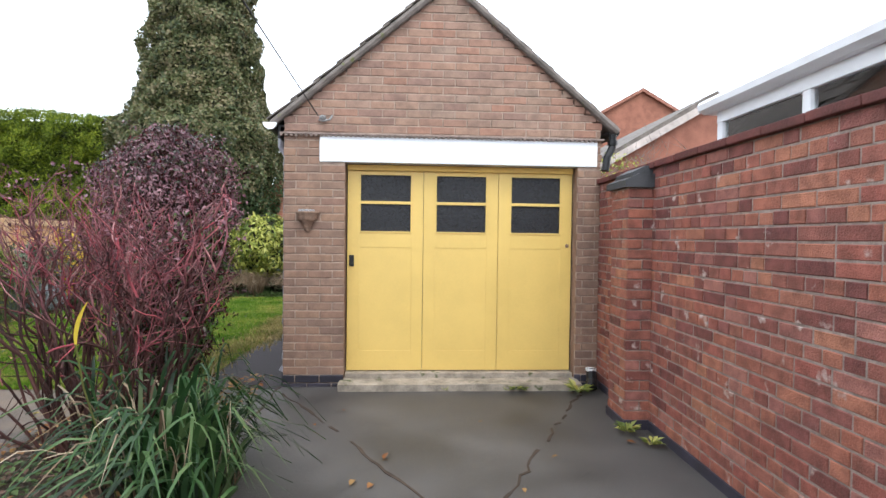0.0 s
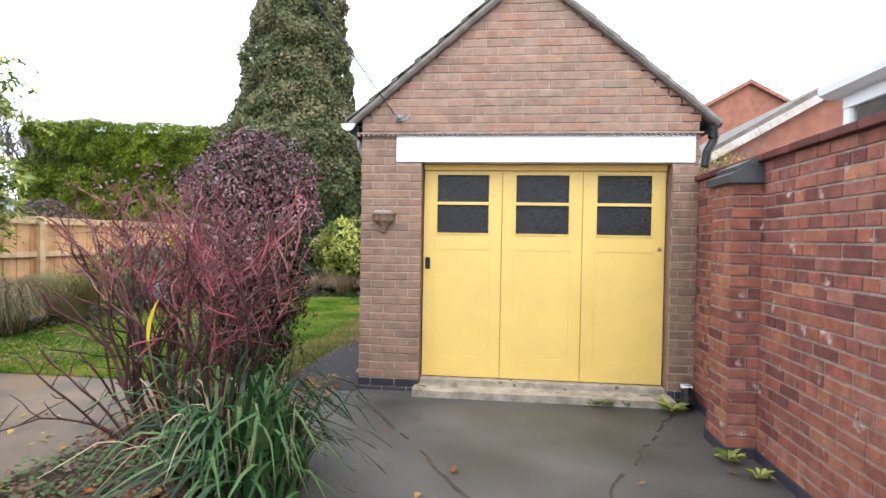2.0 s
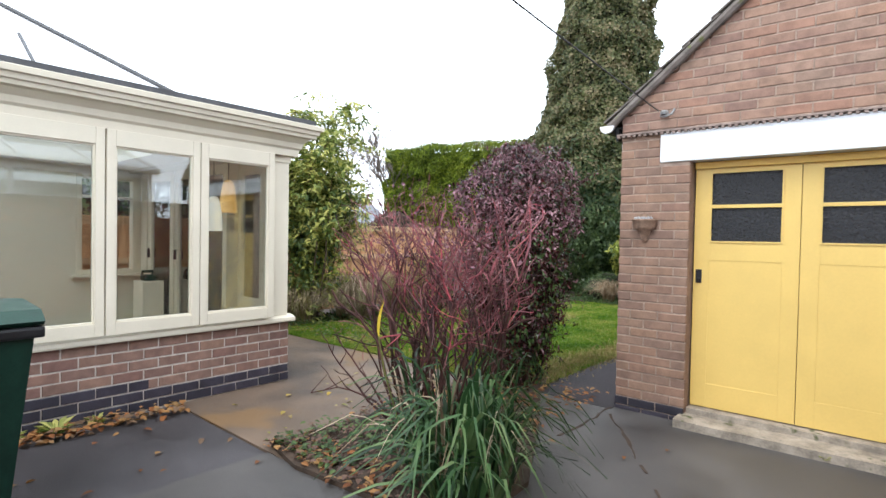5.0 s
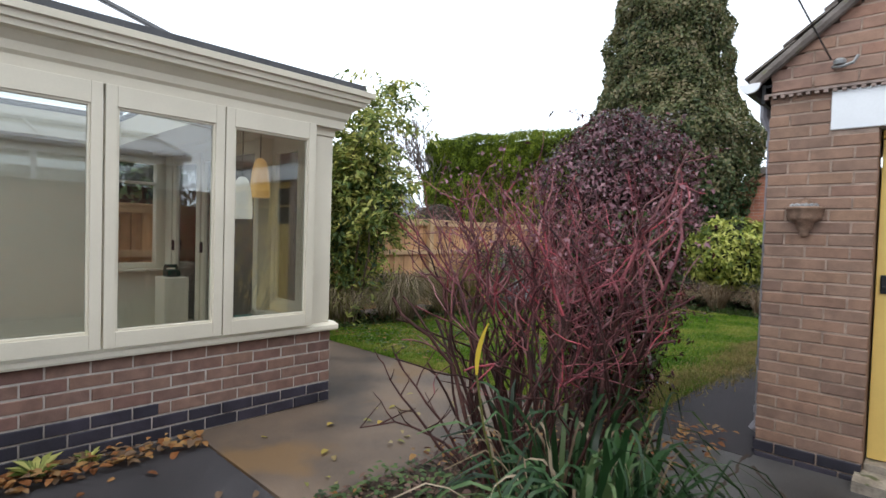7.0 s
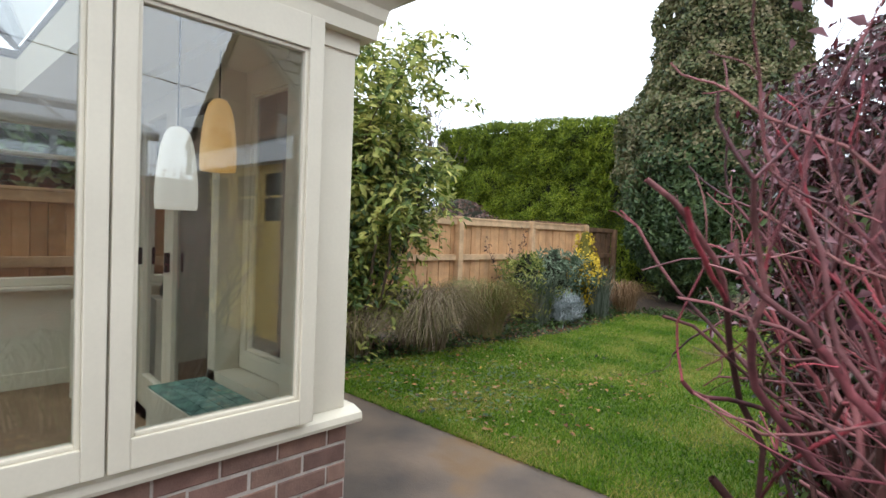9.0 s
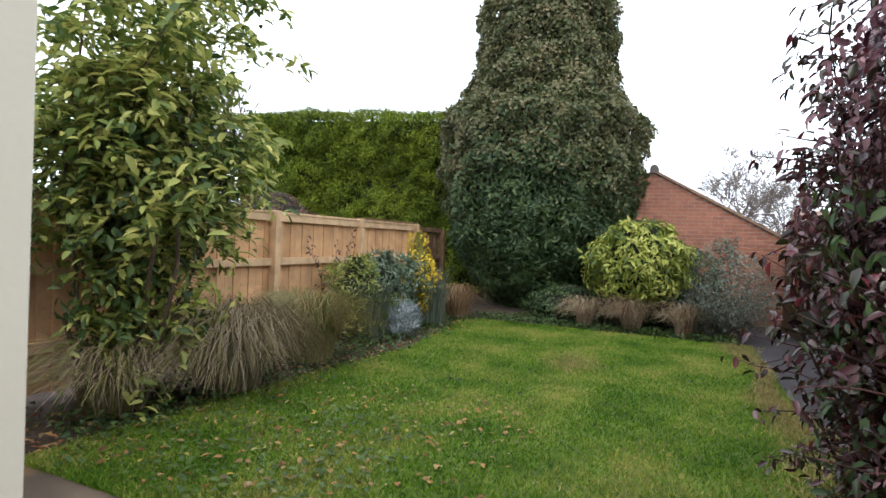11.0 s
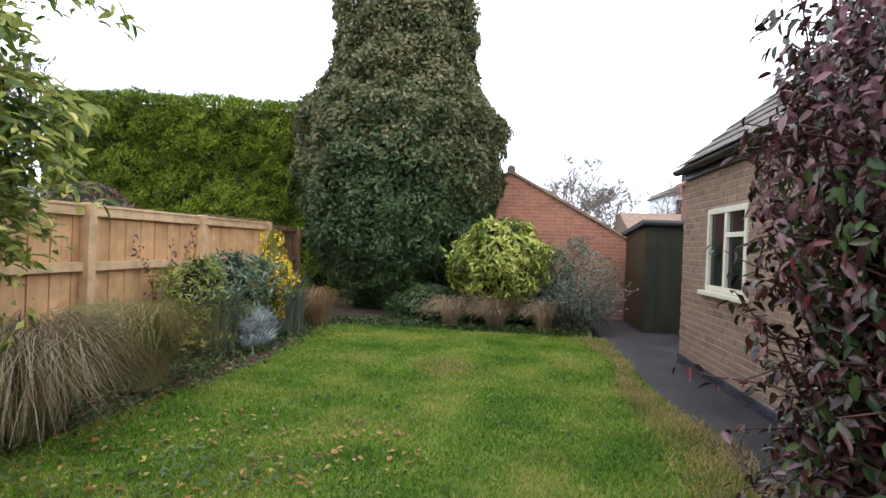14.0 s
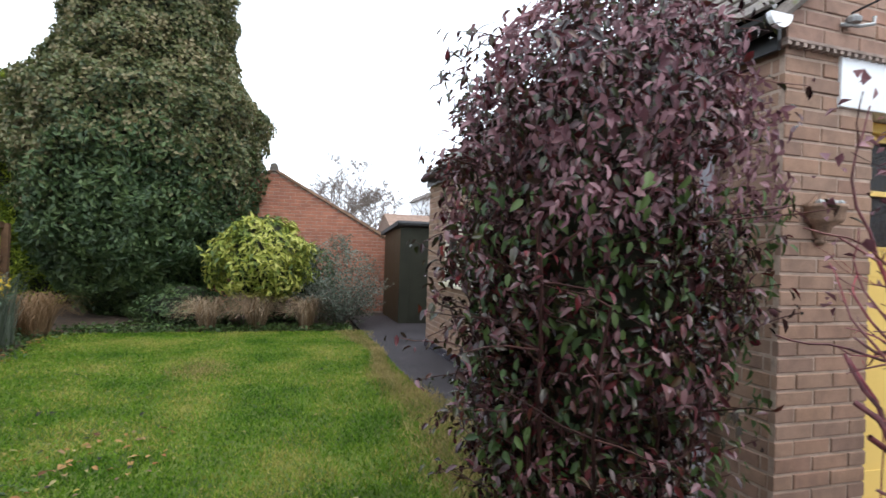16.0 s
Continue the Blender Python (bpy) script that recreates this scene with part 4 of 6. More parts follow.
for z, w in ((0.35, 0.09), (0.98, 0.09), (1.53, 0.09)):
    part("rail", box(FX - 0.036, FX + 0.02, 2.0, 12.2, z, z + w, 0.004), M["fence_post"], fence)
    part("rail", box(FX - 0.036, FX + 0.015, 12.205, 13.4, z, z + w, 0.004), M["old_wood"], fence)
part("capping", box(FX - 0.09, FX + 0.03, 2.0, 12.2, 1.622, 1.65, 0.004), M["fence_post"], fence)
part("post", box(FX - 0.03, FX + 0.07, 13.4, 13.5, 0, 1.6, 0.006), M["old_wood"], fence)
for i in range(7):
    y = 10.25 + i * 0.29
    slat = box(-0.26, 0.14, -0.025, 0.025, 0, 0.022, 0.003)
    bmesh.ops.transform(slat, matrix=pose(FX, y, 1.652, 0, -3, 12 + 5 * math.sin(i * 2.1)), verts=slat.verts)
    part("top_slat", slat, M["old_wood"], fence, "loose weathered slat laid across the fence top")
vine = empty("dry_vine", "dry climbing vine clinging to the fence boards", "vine")
vrng = random.Random(44)
for y0 in (9.25, 9.45, 10.1, 10.45):
    sv, sf, lp = [], [], []
    pts = grow(vrng, Vector((FX + 0.06, y0, 0.0)), Vector((0, vrng.uniform(-0.15, 0.15), 1)), vrng.uniform(1.2, 1.6), 12, 0.14)
    pts = [Vector((FX + 0.045 + 0.01 * (i % 2), q.y, q.z)) for i, q in enumerate(pts)]
    limb(sv, sf, pts, [0.007 - 0.0004 * i for i in range(len(pts))], 5)
    stem = raw("stem", sv, sf, M["twig"], vine, True)
    for q in pts[4:]:
        lp += [(FX + 0.055 + 0.03 * vrng.random(), q.y + vrng.gauss(0, 0.05), q.z + vrng.gauss(0, 0.05)) for _ in range(7)]
    tagged(leaves("leaf", lp, np.tile((1.0, 0, 0.2), (len(lp), 1)), 0.05, M["brown_leaf"], stem, 0.6, 1.0, 0.9, 71), kind="stuff")


# ---- large plants ----
def shrub(name, label, category, profile, centre, material, count, size, seed=1, core_mat="bark", aspect=0.5, lump=0.14, lumps=1.6, depth=0.25, droop=0.4, squash=1.0, turn=0.0, shrink=0.7, spread=0.8, trunk=None, core_lump=0.1):
    e = empty(name, label, category)
    if shrink > 0.1:
        core("inner_mass", [p for p in profile], centre, M[core_mat], e, shrink, core_lump, squash=squash, turn=turn)
    p, n = blob_points(count, profile, centre, seed, lump, lumps, depth, squash, turn)
    tagged(leaves("leaf", p, n, size, M[material], e, aspect, droop, spread, seed), kind="stuff")
    return e


TREE = [(0.0, 0.8), (0.5, 1.35), (1.2, 1.75), (2.0, 1.95), (3.0, 2.1), (3.8, 2.15), (4.3, 1.75), (5.0, 1.45), (6.0, 1.38), (7.0, 1.25), (8.0, 1.02), (8.7, 0.75), (9.1, 0.2)]
TREE = [(z * 1.07, r * 1.08) for z, r in TREE]
TC = (-6.08, 15.3, 0)
ivy_tree = empty("ivy_tree", "tall ivy-clad tree with a dark evergreen skirt", "tree")
# solid dark core filling the crown, painting its inner shade, rather than a trunk
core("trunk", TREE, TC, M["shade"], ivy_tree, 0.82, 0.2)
p, n = blob_points(110000, TREE, TC, 3, 0.16, 2.1, 0.14)
keep = p[:, 2] > 2.8 + 0.5 * np.sin(np.arctan2(p[:, 1] - TC[1], p[:, 0] - TC[0]) * 3) + np.random.default_rng(77).normal(0, 0.5, len(p))
tagged(leaves("crown", p[keep], n[keep], 0.09, M["ivy"], ivy_tree, 0.7, 0.2, 0.9, 3), kind="stuff")
leaves("skirt", p[~keep], n[~keep], 0.13, M["laurel"], ivy_tree, 0.4, 0.2, 0.9, 4)

hedge = empty("conifer_hedge", "tall clipped bright green conifer hedge", "hedge")
hrng = np.random.default_rng(9)
k = 170000
u = hrng.random(k)
hz = 4.9 * hrng.random(k) ** 0.8
hx, hy = -15.0 + 9.4 * u, 14.6 + 1.8 * u
lumpy = np.array([noise.noise(Vector((a * 0.9, 3.1, b * 0.9))) * 0.25 + noise.noise(Vector((a * 2.6, 7.7, b * 2.2))) * 0.28 + noise.noise(Vector((a * 5.0, 1.7, b * 4.0))) * 0.22 for a, b in zip(hx, hz)])
crest = np.array([noise.noise(Vector((a * 1.3, 0.4, 9.0))) * 0.16 + noise.noise(Vector((a * 5.0, 2.4, 4.0))) * 0.1 for a in hx])
deep = hrng.random(k) ** 2 * 0.25
rim = np.clip((hz - 4.3) / 0.6, 0, 1) ** 2
end = np.clip((-14.3 - hx) / 0.7, 0, 1) ** 2
hp = np.stack([hx, hy - lumpy + deep + 0.5 * rim + 0.7 * end, hz + crest * (hz > 3.5) + 0.12 * hrng.random(k) ** 5], axis=1)
hn = np.tile(np.array([0.1, -1.0, 0.5]), (k, 1))
tp = hz > 4.72
hp[tp, 1] += hrng.random(tp.sum()) * 0.9
hn[tp] = (0, -0.3, 1)
gap = np.array([noise.noise(Vector((a * 3.4, 5.5, b * 2.8))) for a, b in zip(hx, hz)])
show = (gap > -0.2) | tp | (hrng.random(k) < 0.25)
hp, hn = hp[show], hn[show]
tagged(leaves("foliage", hp, hn, 0.12, M["hedge"], hedge, 0.2, -1.3, 1.2, 11), kind="stuff")
# dark block behind the leaf gaps, painting the hedge's inner shade
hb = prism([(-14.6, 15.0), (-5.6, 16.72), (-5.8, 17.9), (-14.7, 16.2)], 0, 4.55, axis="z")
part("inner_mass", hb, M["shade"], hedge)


# ---- dogwood, sedge, purple shrub in the island bed ----
def dogwood(cx, cy):
    e = empty("dogwood", "clipped red-stemmed dogwood shrub with bare twiggy branches", "shrub")
    rng = random.Random(12)

    def inside(p):
        wide = 0.34 + 0.4 * min(1, max(0, p.z - 0.2) / 0.95) + 0.15 * noise.noise(p * 2.3)
        return math.hypot(p.x - cx, p.y - cy) < wide and p.x > cx - 0.7 and p.z < 1.8 + 0.17 * noise.noise(p * 2.7)

    def turned(d, least, most):
        side = d.orthogonal().normalized()
        side.rotate(Matrix.Rotation(rng.random() * math.tau, 3, d))
        q = math.radians(rng.uniform(least, most))
        return d * math.cos(q) + side * math.sin(q)

    def branch(woods, at, way, thick, level):
        """A kinked length of stem that forks, until it is thin or meets the clipped outline."""
        reach = (rng.uniform(0.45, 0.85), rng.uniform(0.35, 0.6), rng.uniform(0.18, 0.42), rng.uniform(0.1, 0.3), rng.uniform(0.04, 0.18))[level]
        pts = grow(rng, at, way, reach, 6 if level < 3 else 4, 0.12 if level == 0 else 0.19, 0.06)
        stray = level > 2 and rng.random() < 0.04
        for i, q in enumerate(pts):
            if i and level and not stray and not inside(q):
                pts = pts[:i + 1] if level < 3 else pts[:i]
                break
        if len(pts) < 2:
            return
        tip = thick * (0.88 if level < 3 else 0.75)
        v, f = woods[min(level, 2)]
        limb(v, f, pts, [thick + (tip - thick) * i / (len(pts) - 1) for i in range(len(pts))], (6, 6, 5, 4, 3)[level])
        if level == 4 or (level and not inside(pts[-1])):
            return
        along = (pts[-1] - pts[-2]).normalized()
        for i in range(rng.choice(((2, 2, 3), (2, 3, 3), (2, 3, 4), (2, 2, 3))[level])):
            start = pts[-1] if i < 2 else pts[rng.randrange(1, len(pts))]
            branch(woods, start, turned(along, 5, 24) if i == 0 else turned(along, 20, 58 if level < 2 else 82), tip * (0.88 if i == 0 else rng.uniform(0.5, 0.8)), level + 1)

    for i in range(56):
        woods = [([], []) for _ in range(3)]
        a = rng.random() * math.tau
        r = 0.3 * math.sqrt(rng.random())
        out = rng.uniform(0.02, 0.6)
        branch(woods, Vector((cx + r * math.cos(a), cy + r * math.sin(a), 0.0)), Vector((math.cos(a) * out, math.sin(a) * out, 1)), rng.uniform(0.0075, 0.013), 0)
        stem = raw("stem", *woods[0], M["old_stem"], e, True)
        for nm, got, bark in (("branch", woods[1], "old_stem"), ("twig", woods[2], "dogwood")):
            if got[1]:
                tagged(raw(nm, *got, M[bark], stem, True), kind="stuff")
    # a few long low branches that reach out over the slab
    for dx, dy, h in ((-0.7, -0.42, 0.5), (-0.8, -0.15, 0.4), (-0.55, -0.6, 0.7), (-0.6, -0.05, 0.9)):
        sv, sf, tv, tf = [], [], [], []
        pts = grow(rng, Vector((cx + dx * 0.3, cy + dy * 0.3, 0.02)), Vector((dx, dy, h)), 0.9, 8, 0.16, 0.03)
        limb(sv, sf, pts, [0.011 - 0.0009 * k for k in range(len(pts))], 6)
        for k in range(3, 9):
            az = rng.random() * math.tau
            limb(tv, tf, grow(rng, pts[k], Vector((math.cos(az), math.sin(az), 0.6)), rng.uniform(0.1, 0.3), 3, 0.2), [0.005, 0.004, 0.003, 0.002], 4)
        stem = raw("stem", sv, sf, M["old_stem"], e, True)
        tagged(raw("twig", tv, tf, M["old_stem"], stem, True), kind="stuff")
    lr = np.random.default_rng(3)
    k = 700
    a, r = lr.random(k) * math.tau, 0.7 * np.sqrt(lr.random(k))
    pts = np.stack([cx + r * np.cos(a) + 0.1, cy + r * np.sin(a) + 0.15, 1.25 + 0.55 * lr.random(k)], axis=1)
    tagged(leaves("withered_leaf", pts, np.tile((0, 0, 1.0), (k, 1)), 0.03, M["withered"], e, 0.6, 0.8, 1.2, 4), kind="stuff")
    return e


dogwood(-1.9, 3.32)

sedge = empty("sedge_clump", "large clump of arching dark green sedge blades", "grass clump")
for nm, c, k, h, s, mt, w, bs, dr, sd in (("blade", (-1.25, 2.88, 0.02), 160, 0.88, 0.52, "sedge", 0.03, 0.26, 1.5, 2), ("blade", (-1.45, 3.05, 0.02), 70, 1.05, 0.42, "sedge", 0.026, 0.32, 1.1, 3),
                                      ("blade", (-1.22, 2.8, 0.02), 90, 0.55, 0.5, "sedge", 0.027, 0.26, 1.4, 4),
                                      ("dry_blade", (-1.35, 2.9, 0.02), 36, 0.9, 0.5, "straw", 0.017, 0.35, 1.3, 5), ("flower_stalk", (-1.05, 3.0, 0.02), 4, 1.15, 0.4, "straw", 0.005, 0.2, 1.3, 6)):
    tagged(blades(nm, c, k, h, s, M[mt], sedge, w, bs, dr, sd, 7, 0.45), kind="stuff")
gl = empty("yellow_strap_leaf", "single yellowed strap leaf among the dogwood stems", "leaf")
bm = bmesh.new()
vs = []
for i in range(8):
    t = i / 7
    w = 0.0088 * math.sin(math.pi * (0.15 + 0.8 * t))
    p = Vector((-1.53 + 0.07 * t * t, 2.42 - 0.03 * t, 0.9 + 0.2 * t))
    vs.append((bm.verts.new(p + Vector((-w, 0, 0))), bm.verts.new(p + Vector((w, w * 0.6, 0)))))
for (a, b), (c, d) in zip(vs, vs[1:]):
    bm.faces.new((a, b, d, c))
part("blade", bm, M["yellow_leaf"], gl)
part("stalk", tube([(-1.46, 2.66, 0.0), (-1.49, 2.55, 0.4), (-1.52, 2.46, 0.7), (-1.53, 2.42, 0.905)], 0.004, 6), M["olive_grass"], gl, "thin green stalk")

PURPLE = [(0.05, 0.23), (0.4, 0.32), (0.9, 0.38), (1.4, 0.49), (1.8, 0.53), (2.1, 0.4), (2.36, 0.12)]
pc = (-2.25, 4.88, 0)
purple = empty("purple_shrub", "tall purple-leaved shrub with glossy drooping leaves", "shrub")
prng = random.Random(31)
spray_p, spray_n = [], []
for i in range(60):
    pv, pf = [], []
    a = prng.random() * math.tau
    r = prng.uniform(0, 0.2)
    base = Vector((pc[0] + r * math.cos(a), pc[1] + r * math.sin(a), 0))
    o = prng.uniform(0.02, 0.3)
    pts = grow(prng, base, Vector((math.cos(a) * o, math.sin(a) * o, 1)), prng.uniform(1.4, 2.28), 9, 0.09, 0.0)
    pts = [q for q in pts if math.hypot(q.x - pc[0], q.y - pc[1]) < 0.55]
    limb(pv, pf, pts, [0.010 * (1 - 0.8 * k / 9) for k in range(len(pts))], 5)
    for k in range(2, len(pts)):
        for _ in range(4):
            az = prng.random() * math.tau
            tw = grow(prng, pts[k], Vector((math.cos(az), math.sin(az), prng.uniform(-0.1, 0.7))), prng.uniform(0.14, 0.42), 4, 0.15, -0.03)
            d = math.hypot(tw[-1].x - pc[0], tw[-1].y - pc[1])
            lim = 0.42 + 0.2 * min(1, tw[-1].z / 1.6) - 0.35 * max(0, tw[-1].z - 1.9)
            if d > lim + 0.2 or (d > lim and prng.random() < 0.55):
                continue
            limb(pv, pf, tw, [0.004, 0.0035, 0.003, 0.0024, 0.0016], 3)
            for q in tw[1:]:
                for _ in range(3):
                    spray_p.append((q.x + prng.gauss(0, 0.015), q.y + prng.gauss(0, 0.015), q.z + prng.gauss(0, 0.015)))
                    spray_n.append((math.cos(az) * 0.6, math.sin(az) * 0.6, 0.7))
    raw("stem", pv, pf, M["old_stem"], purple, True)
p, n = blob_points(13000, PURPLE, pc, 8, 0.17, 3.4, 0.6)
tagged(leaves("leaf", np.concatenate([p, np.array(spray_p)]), np.concatenate([n, np.array(spray_n)]), 0.042, M["purple"], purple, 0.42, 1.6, 1.0, 21, rounded=True), kind="stuff")
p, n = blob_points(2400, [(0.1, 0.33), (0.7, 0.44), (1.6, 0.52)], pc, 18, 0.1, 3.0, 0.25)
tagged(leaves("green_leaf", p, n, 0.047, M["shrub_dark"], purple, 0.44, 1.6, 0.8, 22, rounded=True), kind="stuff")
# paler mauve leaves over the top, skylight painted into their colour
p, n = blob_points(4200, [(1.45, 0.52), (1.8, 0.56), (2.12, 0.43), (2.38, 0.12)], pc, 28, 0.1, 3.4, 0.2)
tagged(leaves("young_leaf", p, n, 0.039, M["withered"], purple, 0.42, 1.2, 1.0, 23, rounded=True), kind="stuff")
# dark core: shade inside the shrub painted as a solid
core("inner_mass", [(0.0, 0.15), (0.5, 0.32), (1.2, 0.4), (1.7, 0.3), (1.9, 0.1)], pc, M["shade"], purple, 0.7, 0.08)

# ---- fence border ----
FXB = -7.0
climber = empty("climbing_shrub", "leafy green climbing shrub with yellowing leaves by the fence", "shrub")
crng = random.Random(5)
cp, cn = [], []
KX, KY = -7.0, 5.85
for i in range(24):
    cv, cf, kv, kf = [], [], [], []
    b0 = Vector((KX + crng.gauss(0, 0.12), KY + crng.gauss(0, 0.15), 0))
    a = crng.random() * math.tau
    pts = grow(crng, b0, Vector((math.cos(a) * 0.4 + 0.06, math.sin(a) * 0.4 + 0.1, 1)), crng.uniform(2.4, 4.0), 10, 0.13, 0.03)
    pts = [q for q in pts if math.hypot(q.x - KX, q.y - KY) < 0.25 + 0.3 * q.z]
    limb(cv, cf, pts, [0.02 * (1 - 0.8 * k / 10) for k in range(len(pts))], 5)
    for k in range(2, len(pts)):
        for _ in range(6 if pts[k].z > 1.5 else 2):
            az = crng.random() * math.tau
            tw = grow(crng, pts[k], Vector((math.cos(az), math.sin(az), crng.uniform(-0.3, 0.5))), crng.uniform(0.2, 0.85), 5, 0.15, -0.14)
            if math.hypot(tw[-1].x - KX - 0.05, tw[-1].y - KY) > (0.5 if pts[k].z < 1.3 else 1.35):
                continue
            limb(kv, kf, tw, [0.004, 0.0035, 0.003, 0.0025, 0.002, 0.0015], 3)
            for q in tw[1:]:
                for _ in range(6):
                    cp.append((q.x + crng.gauss(0, 0.04), q.y + crng.gauss(0, 0.04), q.z + crng.gauss(0, 0.04)))
                    cn.append((0.3 * math.cos(az), 0.3 * math.sin(az), 1))
    stem = raw("stem", cv, cf, M["bark"], climber, True)
    if kf:
        tagged(raw("twig", kv, kf, M["bark"], stem, True), kind="stuff")
cp, cn = np.array(cp), np.array(cn)
tagged(leaves("leaf", cp, cn, 0.112, M["shrub"], climber, 0.4, 1.0, 0.7, 7, rounded=True), kind="stuff")
# inner leaves take the darker green, so their shade lies in the colour
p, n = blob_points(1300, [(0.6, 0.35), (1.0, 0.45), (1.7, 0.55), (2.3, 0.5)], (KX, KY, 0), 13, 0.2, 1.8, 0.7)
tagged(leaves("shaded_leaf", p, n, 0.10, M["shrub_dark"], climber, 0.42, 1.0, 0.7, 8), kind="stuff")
p, n = blob_points(420, [(0.4, 0.25), (0.9, 0.45), (1.5, 0.4)], (KX + 0.2, KY + 0.3, 0), 14, 0.2, 1.8, 0.6)
tagged(leaves("yellow_leaf", p, n, 0.09, M["gold"], climber, 0.42, 1.0, 0.7, 9), kind="stuff")
shrub("evergreen_shrub", "dark evergreen shrub beyond the fence", "shrub", [(-0.05, 0.8), (1.2, 1.2), (2.2, 1.1), (2.9, 0.5)], (-9.4, 3.1, 0), "laurel", 4000, 0.12, 41, "shade", 0.45, 0.2, 1.6)


def tuft(label, x, y, count, h, s, material, width=0.008, seed=1, base=0.2, droop=1.1, extra=None):
    e = empty("ornamental_grass", label, "ornamental grass", group="border grasses")
    tagged(blades("blade", (x, y, 0), count, h * 1.5, s, M[material], e, width, base, droop, seed, 6, 0.35), kind="stuff")
    if extra:
        tagged(blades("dry_blade", (x, y, 0), count // 2, h * 1.45, s * 1.05, M[extra], e, width, base, droop, seed + 50, 6, 0.4), kind="stuff")
    return e


tuft("big tussock of dry straw-brown ornamental grass", -6.72, 6.6, 1400, 0.84, 0.74, "straw", 0.0085, 1, 0.28, 1.6, "olive_grass")
tuft("big tussock of dry straw-brown ornamental grass", -6.95, 5.7, 500, 0.62, 0.5, "straw", 0.009, 7, 0.22, 1.35, "olive_grass")
tuft("soft tussock of olive-green ornamental grass", -6.8, 7.85, 1500, 0.74, 0.62, "olive_grass", 0.006, 2, 0.25, 1.1, "rust_grass")
tuft("rusty brown tussock of ornamental grass", -6.7, 12.0, 600, 0.62, 0.5, "rust_grass", 0.008, 3, 0.2, 1.3)
tuft("pale brown tussock of ornamental grass", -4.5, 12.4, 300, 0.58, 0.5, "straw", 0.007, 4, 0.12, 1.5, "rust_grass")
tuft("pale brown tussock of ornamental grass", -3.75, 12.45, 420, 0.62, 0.6, "straw", 0.007, 5, 0.14, 1.4, "rust_grass")
tuft("pale brown tussock of ornamental grass", -2.95, 12.35, 240, 0.58, 0.42, "straw", 0.007, 6, 0.12, 1.3, "rust_grass")
tuft("grey-green spiky tussock of grass", -6.9, 9.3, 350, 0.62, 0.32, "grey_leaf", 0.011, 8, 0.2, 0.5)
tuft("grey-green spiky tussock of grass", -6.75, 11.0, 350, 0.72, 0.28, "grey_leaf", 0.011, 9, 0.2, 0.4)
shrub("silver_bush", "small silver-leaved bush at the lawn edge", "shrub", [(0.0, 0.2), (0.15, 0.27), (0.3, 0.24), (0.42, 0.1)], (-6.72, 9.85, 0), "silver", 2600, 0.12, 4, "shade", 0.1, 0.11, 4.5, 0.9, droop=-1.6, shrink=0.3, core_lump=0.05, spread=1.2)
shrub("blue_green_shrub", "blue-green leafy shrub against the fence", "shrub", [(0.1, 0.35), (0.5, 0.62), (0.85, 0.55), (1.15, 0.12)], (-7.2, 10.2, 0), "grey_green", 2600, 0.11, 5, "shade", 0.3, 0.32, 3.4, 0.8, droop=-0.4, shrink=0.35, spread=1.2)
shrub("blue_green_shrub", "feathery green shrub against the fence", "shrub", [(0.1, 0.3), (0.5, 0.5), (0.85, 0.4), (1.1, 0.1)], (-7.15, 9.3, 0), "shrub", 1500, 0.12, 6, "shade", 0.2, 0.2, 2.6, 0.8, droop=-0.5, shrink=0.35, spread=1.2)
shrub("yellow_shrub", "small bright yellow variegated shrub", "shrub", [(0.2, 0.16), (0.6, 0.34), (1.0, 0.28), (1.3, 0.14), (1.5, 0.03)], (-7.0, 10.95, 0), "yellow_leaf", 1700, 0.07, 7, "shrub_core", 0.5, 0.1, 3, 0.5)
shrub("golden_bush", "rounded golden-green variegated bush", "shrub", [(0.45, 0.35), (0.65, 0.68), (1.0, 0.84), (1.4, 0.78), (1.7, 0.55), (1.88, 0.15)], (-3.68, 13.0, 0), "gold", 5500, 0.13, 8, "shade", 0.36, 0.17, 3.4, 0.3, droop=0.9, shrink=0.66)
shrub("cotoneaster", "loose grey-green cotoneaster bush beside the path", "shrub", [(0.05, 0.3), (0.4, 0.5), (0.9, 0.6), (1.3, 0.45), (1.62, 0.12)], (-2.35, 12.75, 0), "grey_leaf", 3600, 0.055, 9, "shade", 0.4, 0.22, 2.4, 0.8, shrink=0.06, core_lump=0.02)
vv, vf = [], []
sp, sn = [], []
for i in range(120):
    a = crng.random() * math.tau
    pts = grow(crng, Vector((-2.35, 12.75, 0.0)), Vector((math.cos(a) * 0.7, math.sin(a) * 0.7, 0.9)), crng.uniform(0.8, 1.3), 7, 0.12, -0.04)
    limb(vv, vf, pts, [0.008 * (1 - 0.8 * k / 7) for k in range(8)], 4)
    for q, q2 in zip(pts[2:], pts[3:]):
        for j in range(7):
            o = q.lerp(q2, j / 7)
            sp.append((o.x + crng.gauss(0, 0.02), o.y + crng.gauss(0, 0.02), o.z + crng.gauss(0, 0.02)))
            sn.append((0, -0.3, 1))
sprigs = empty("cotoneaster_sprays", "arching bare cotoneaster sprays beside the path", "shrub")
raw("spray", vv, vf, M["twig"], sprigs, True)
tagged(leaves("leaf", np.array(sp), np.array(sn), 0.05, M["grey_leaf"], sprigs, 0.4, 0.2, 1.0, 61), kind="stuff")
# the first dark mass is added in place of the shaded hollow under the tree
shrub("dark_shrub", "low dark leafy mass standing in for the shaded hollow under the tree", "shrub", [(0.0, 0.8), (0.2, 0.95), (0.4, 0.7), (0.6, 0.2)], (-5.0, 13.6, 0), "laurel", 2200, 0.09, 10, "shade", 0.4, 0.15, 2)
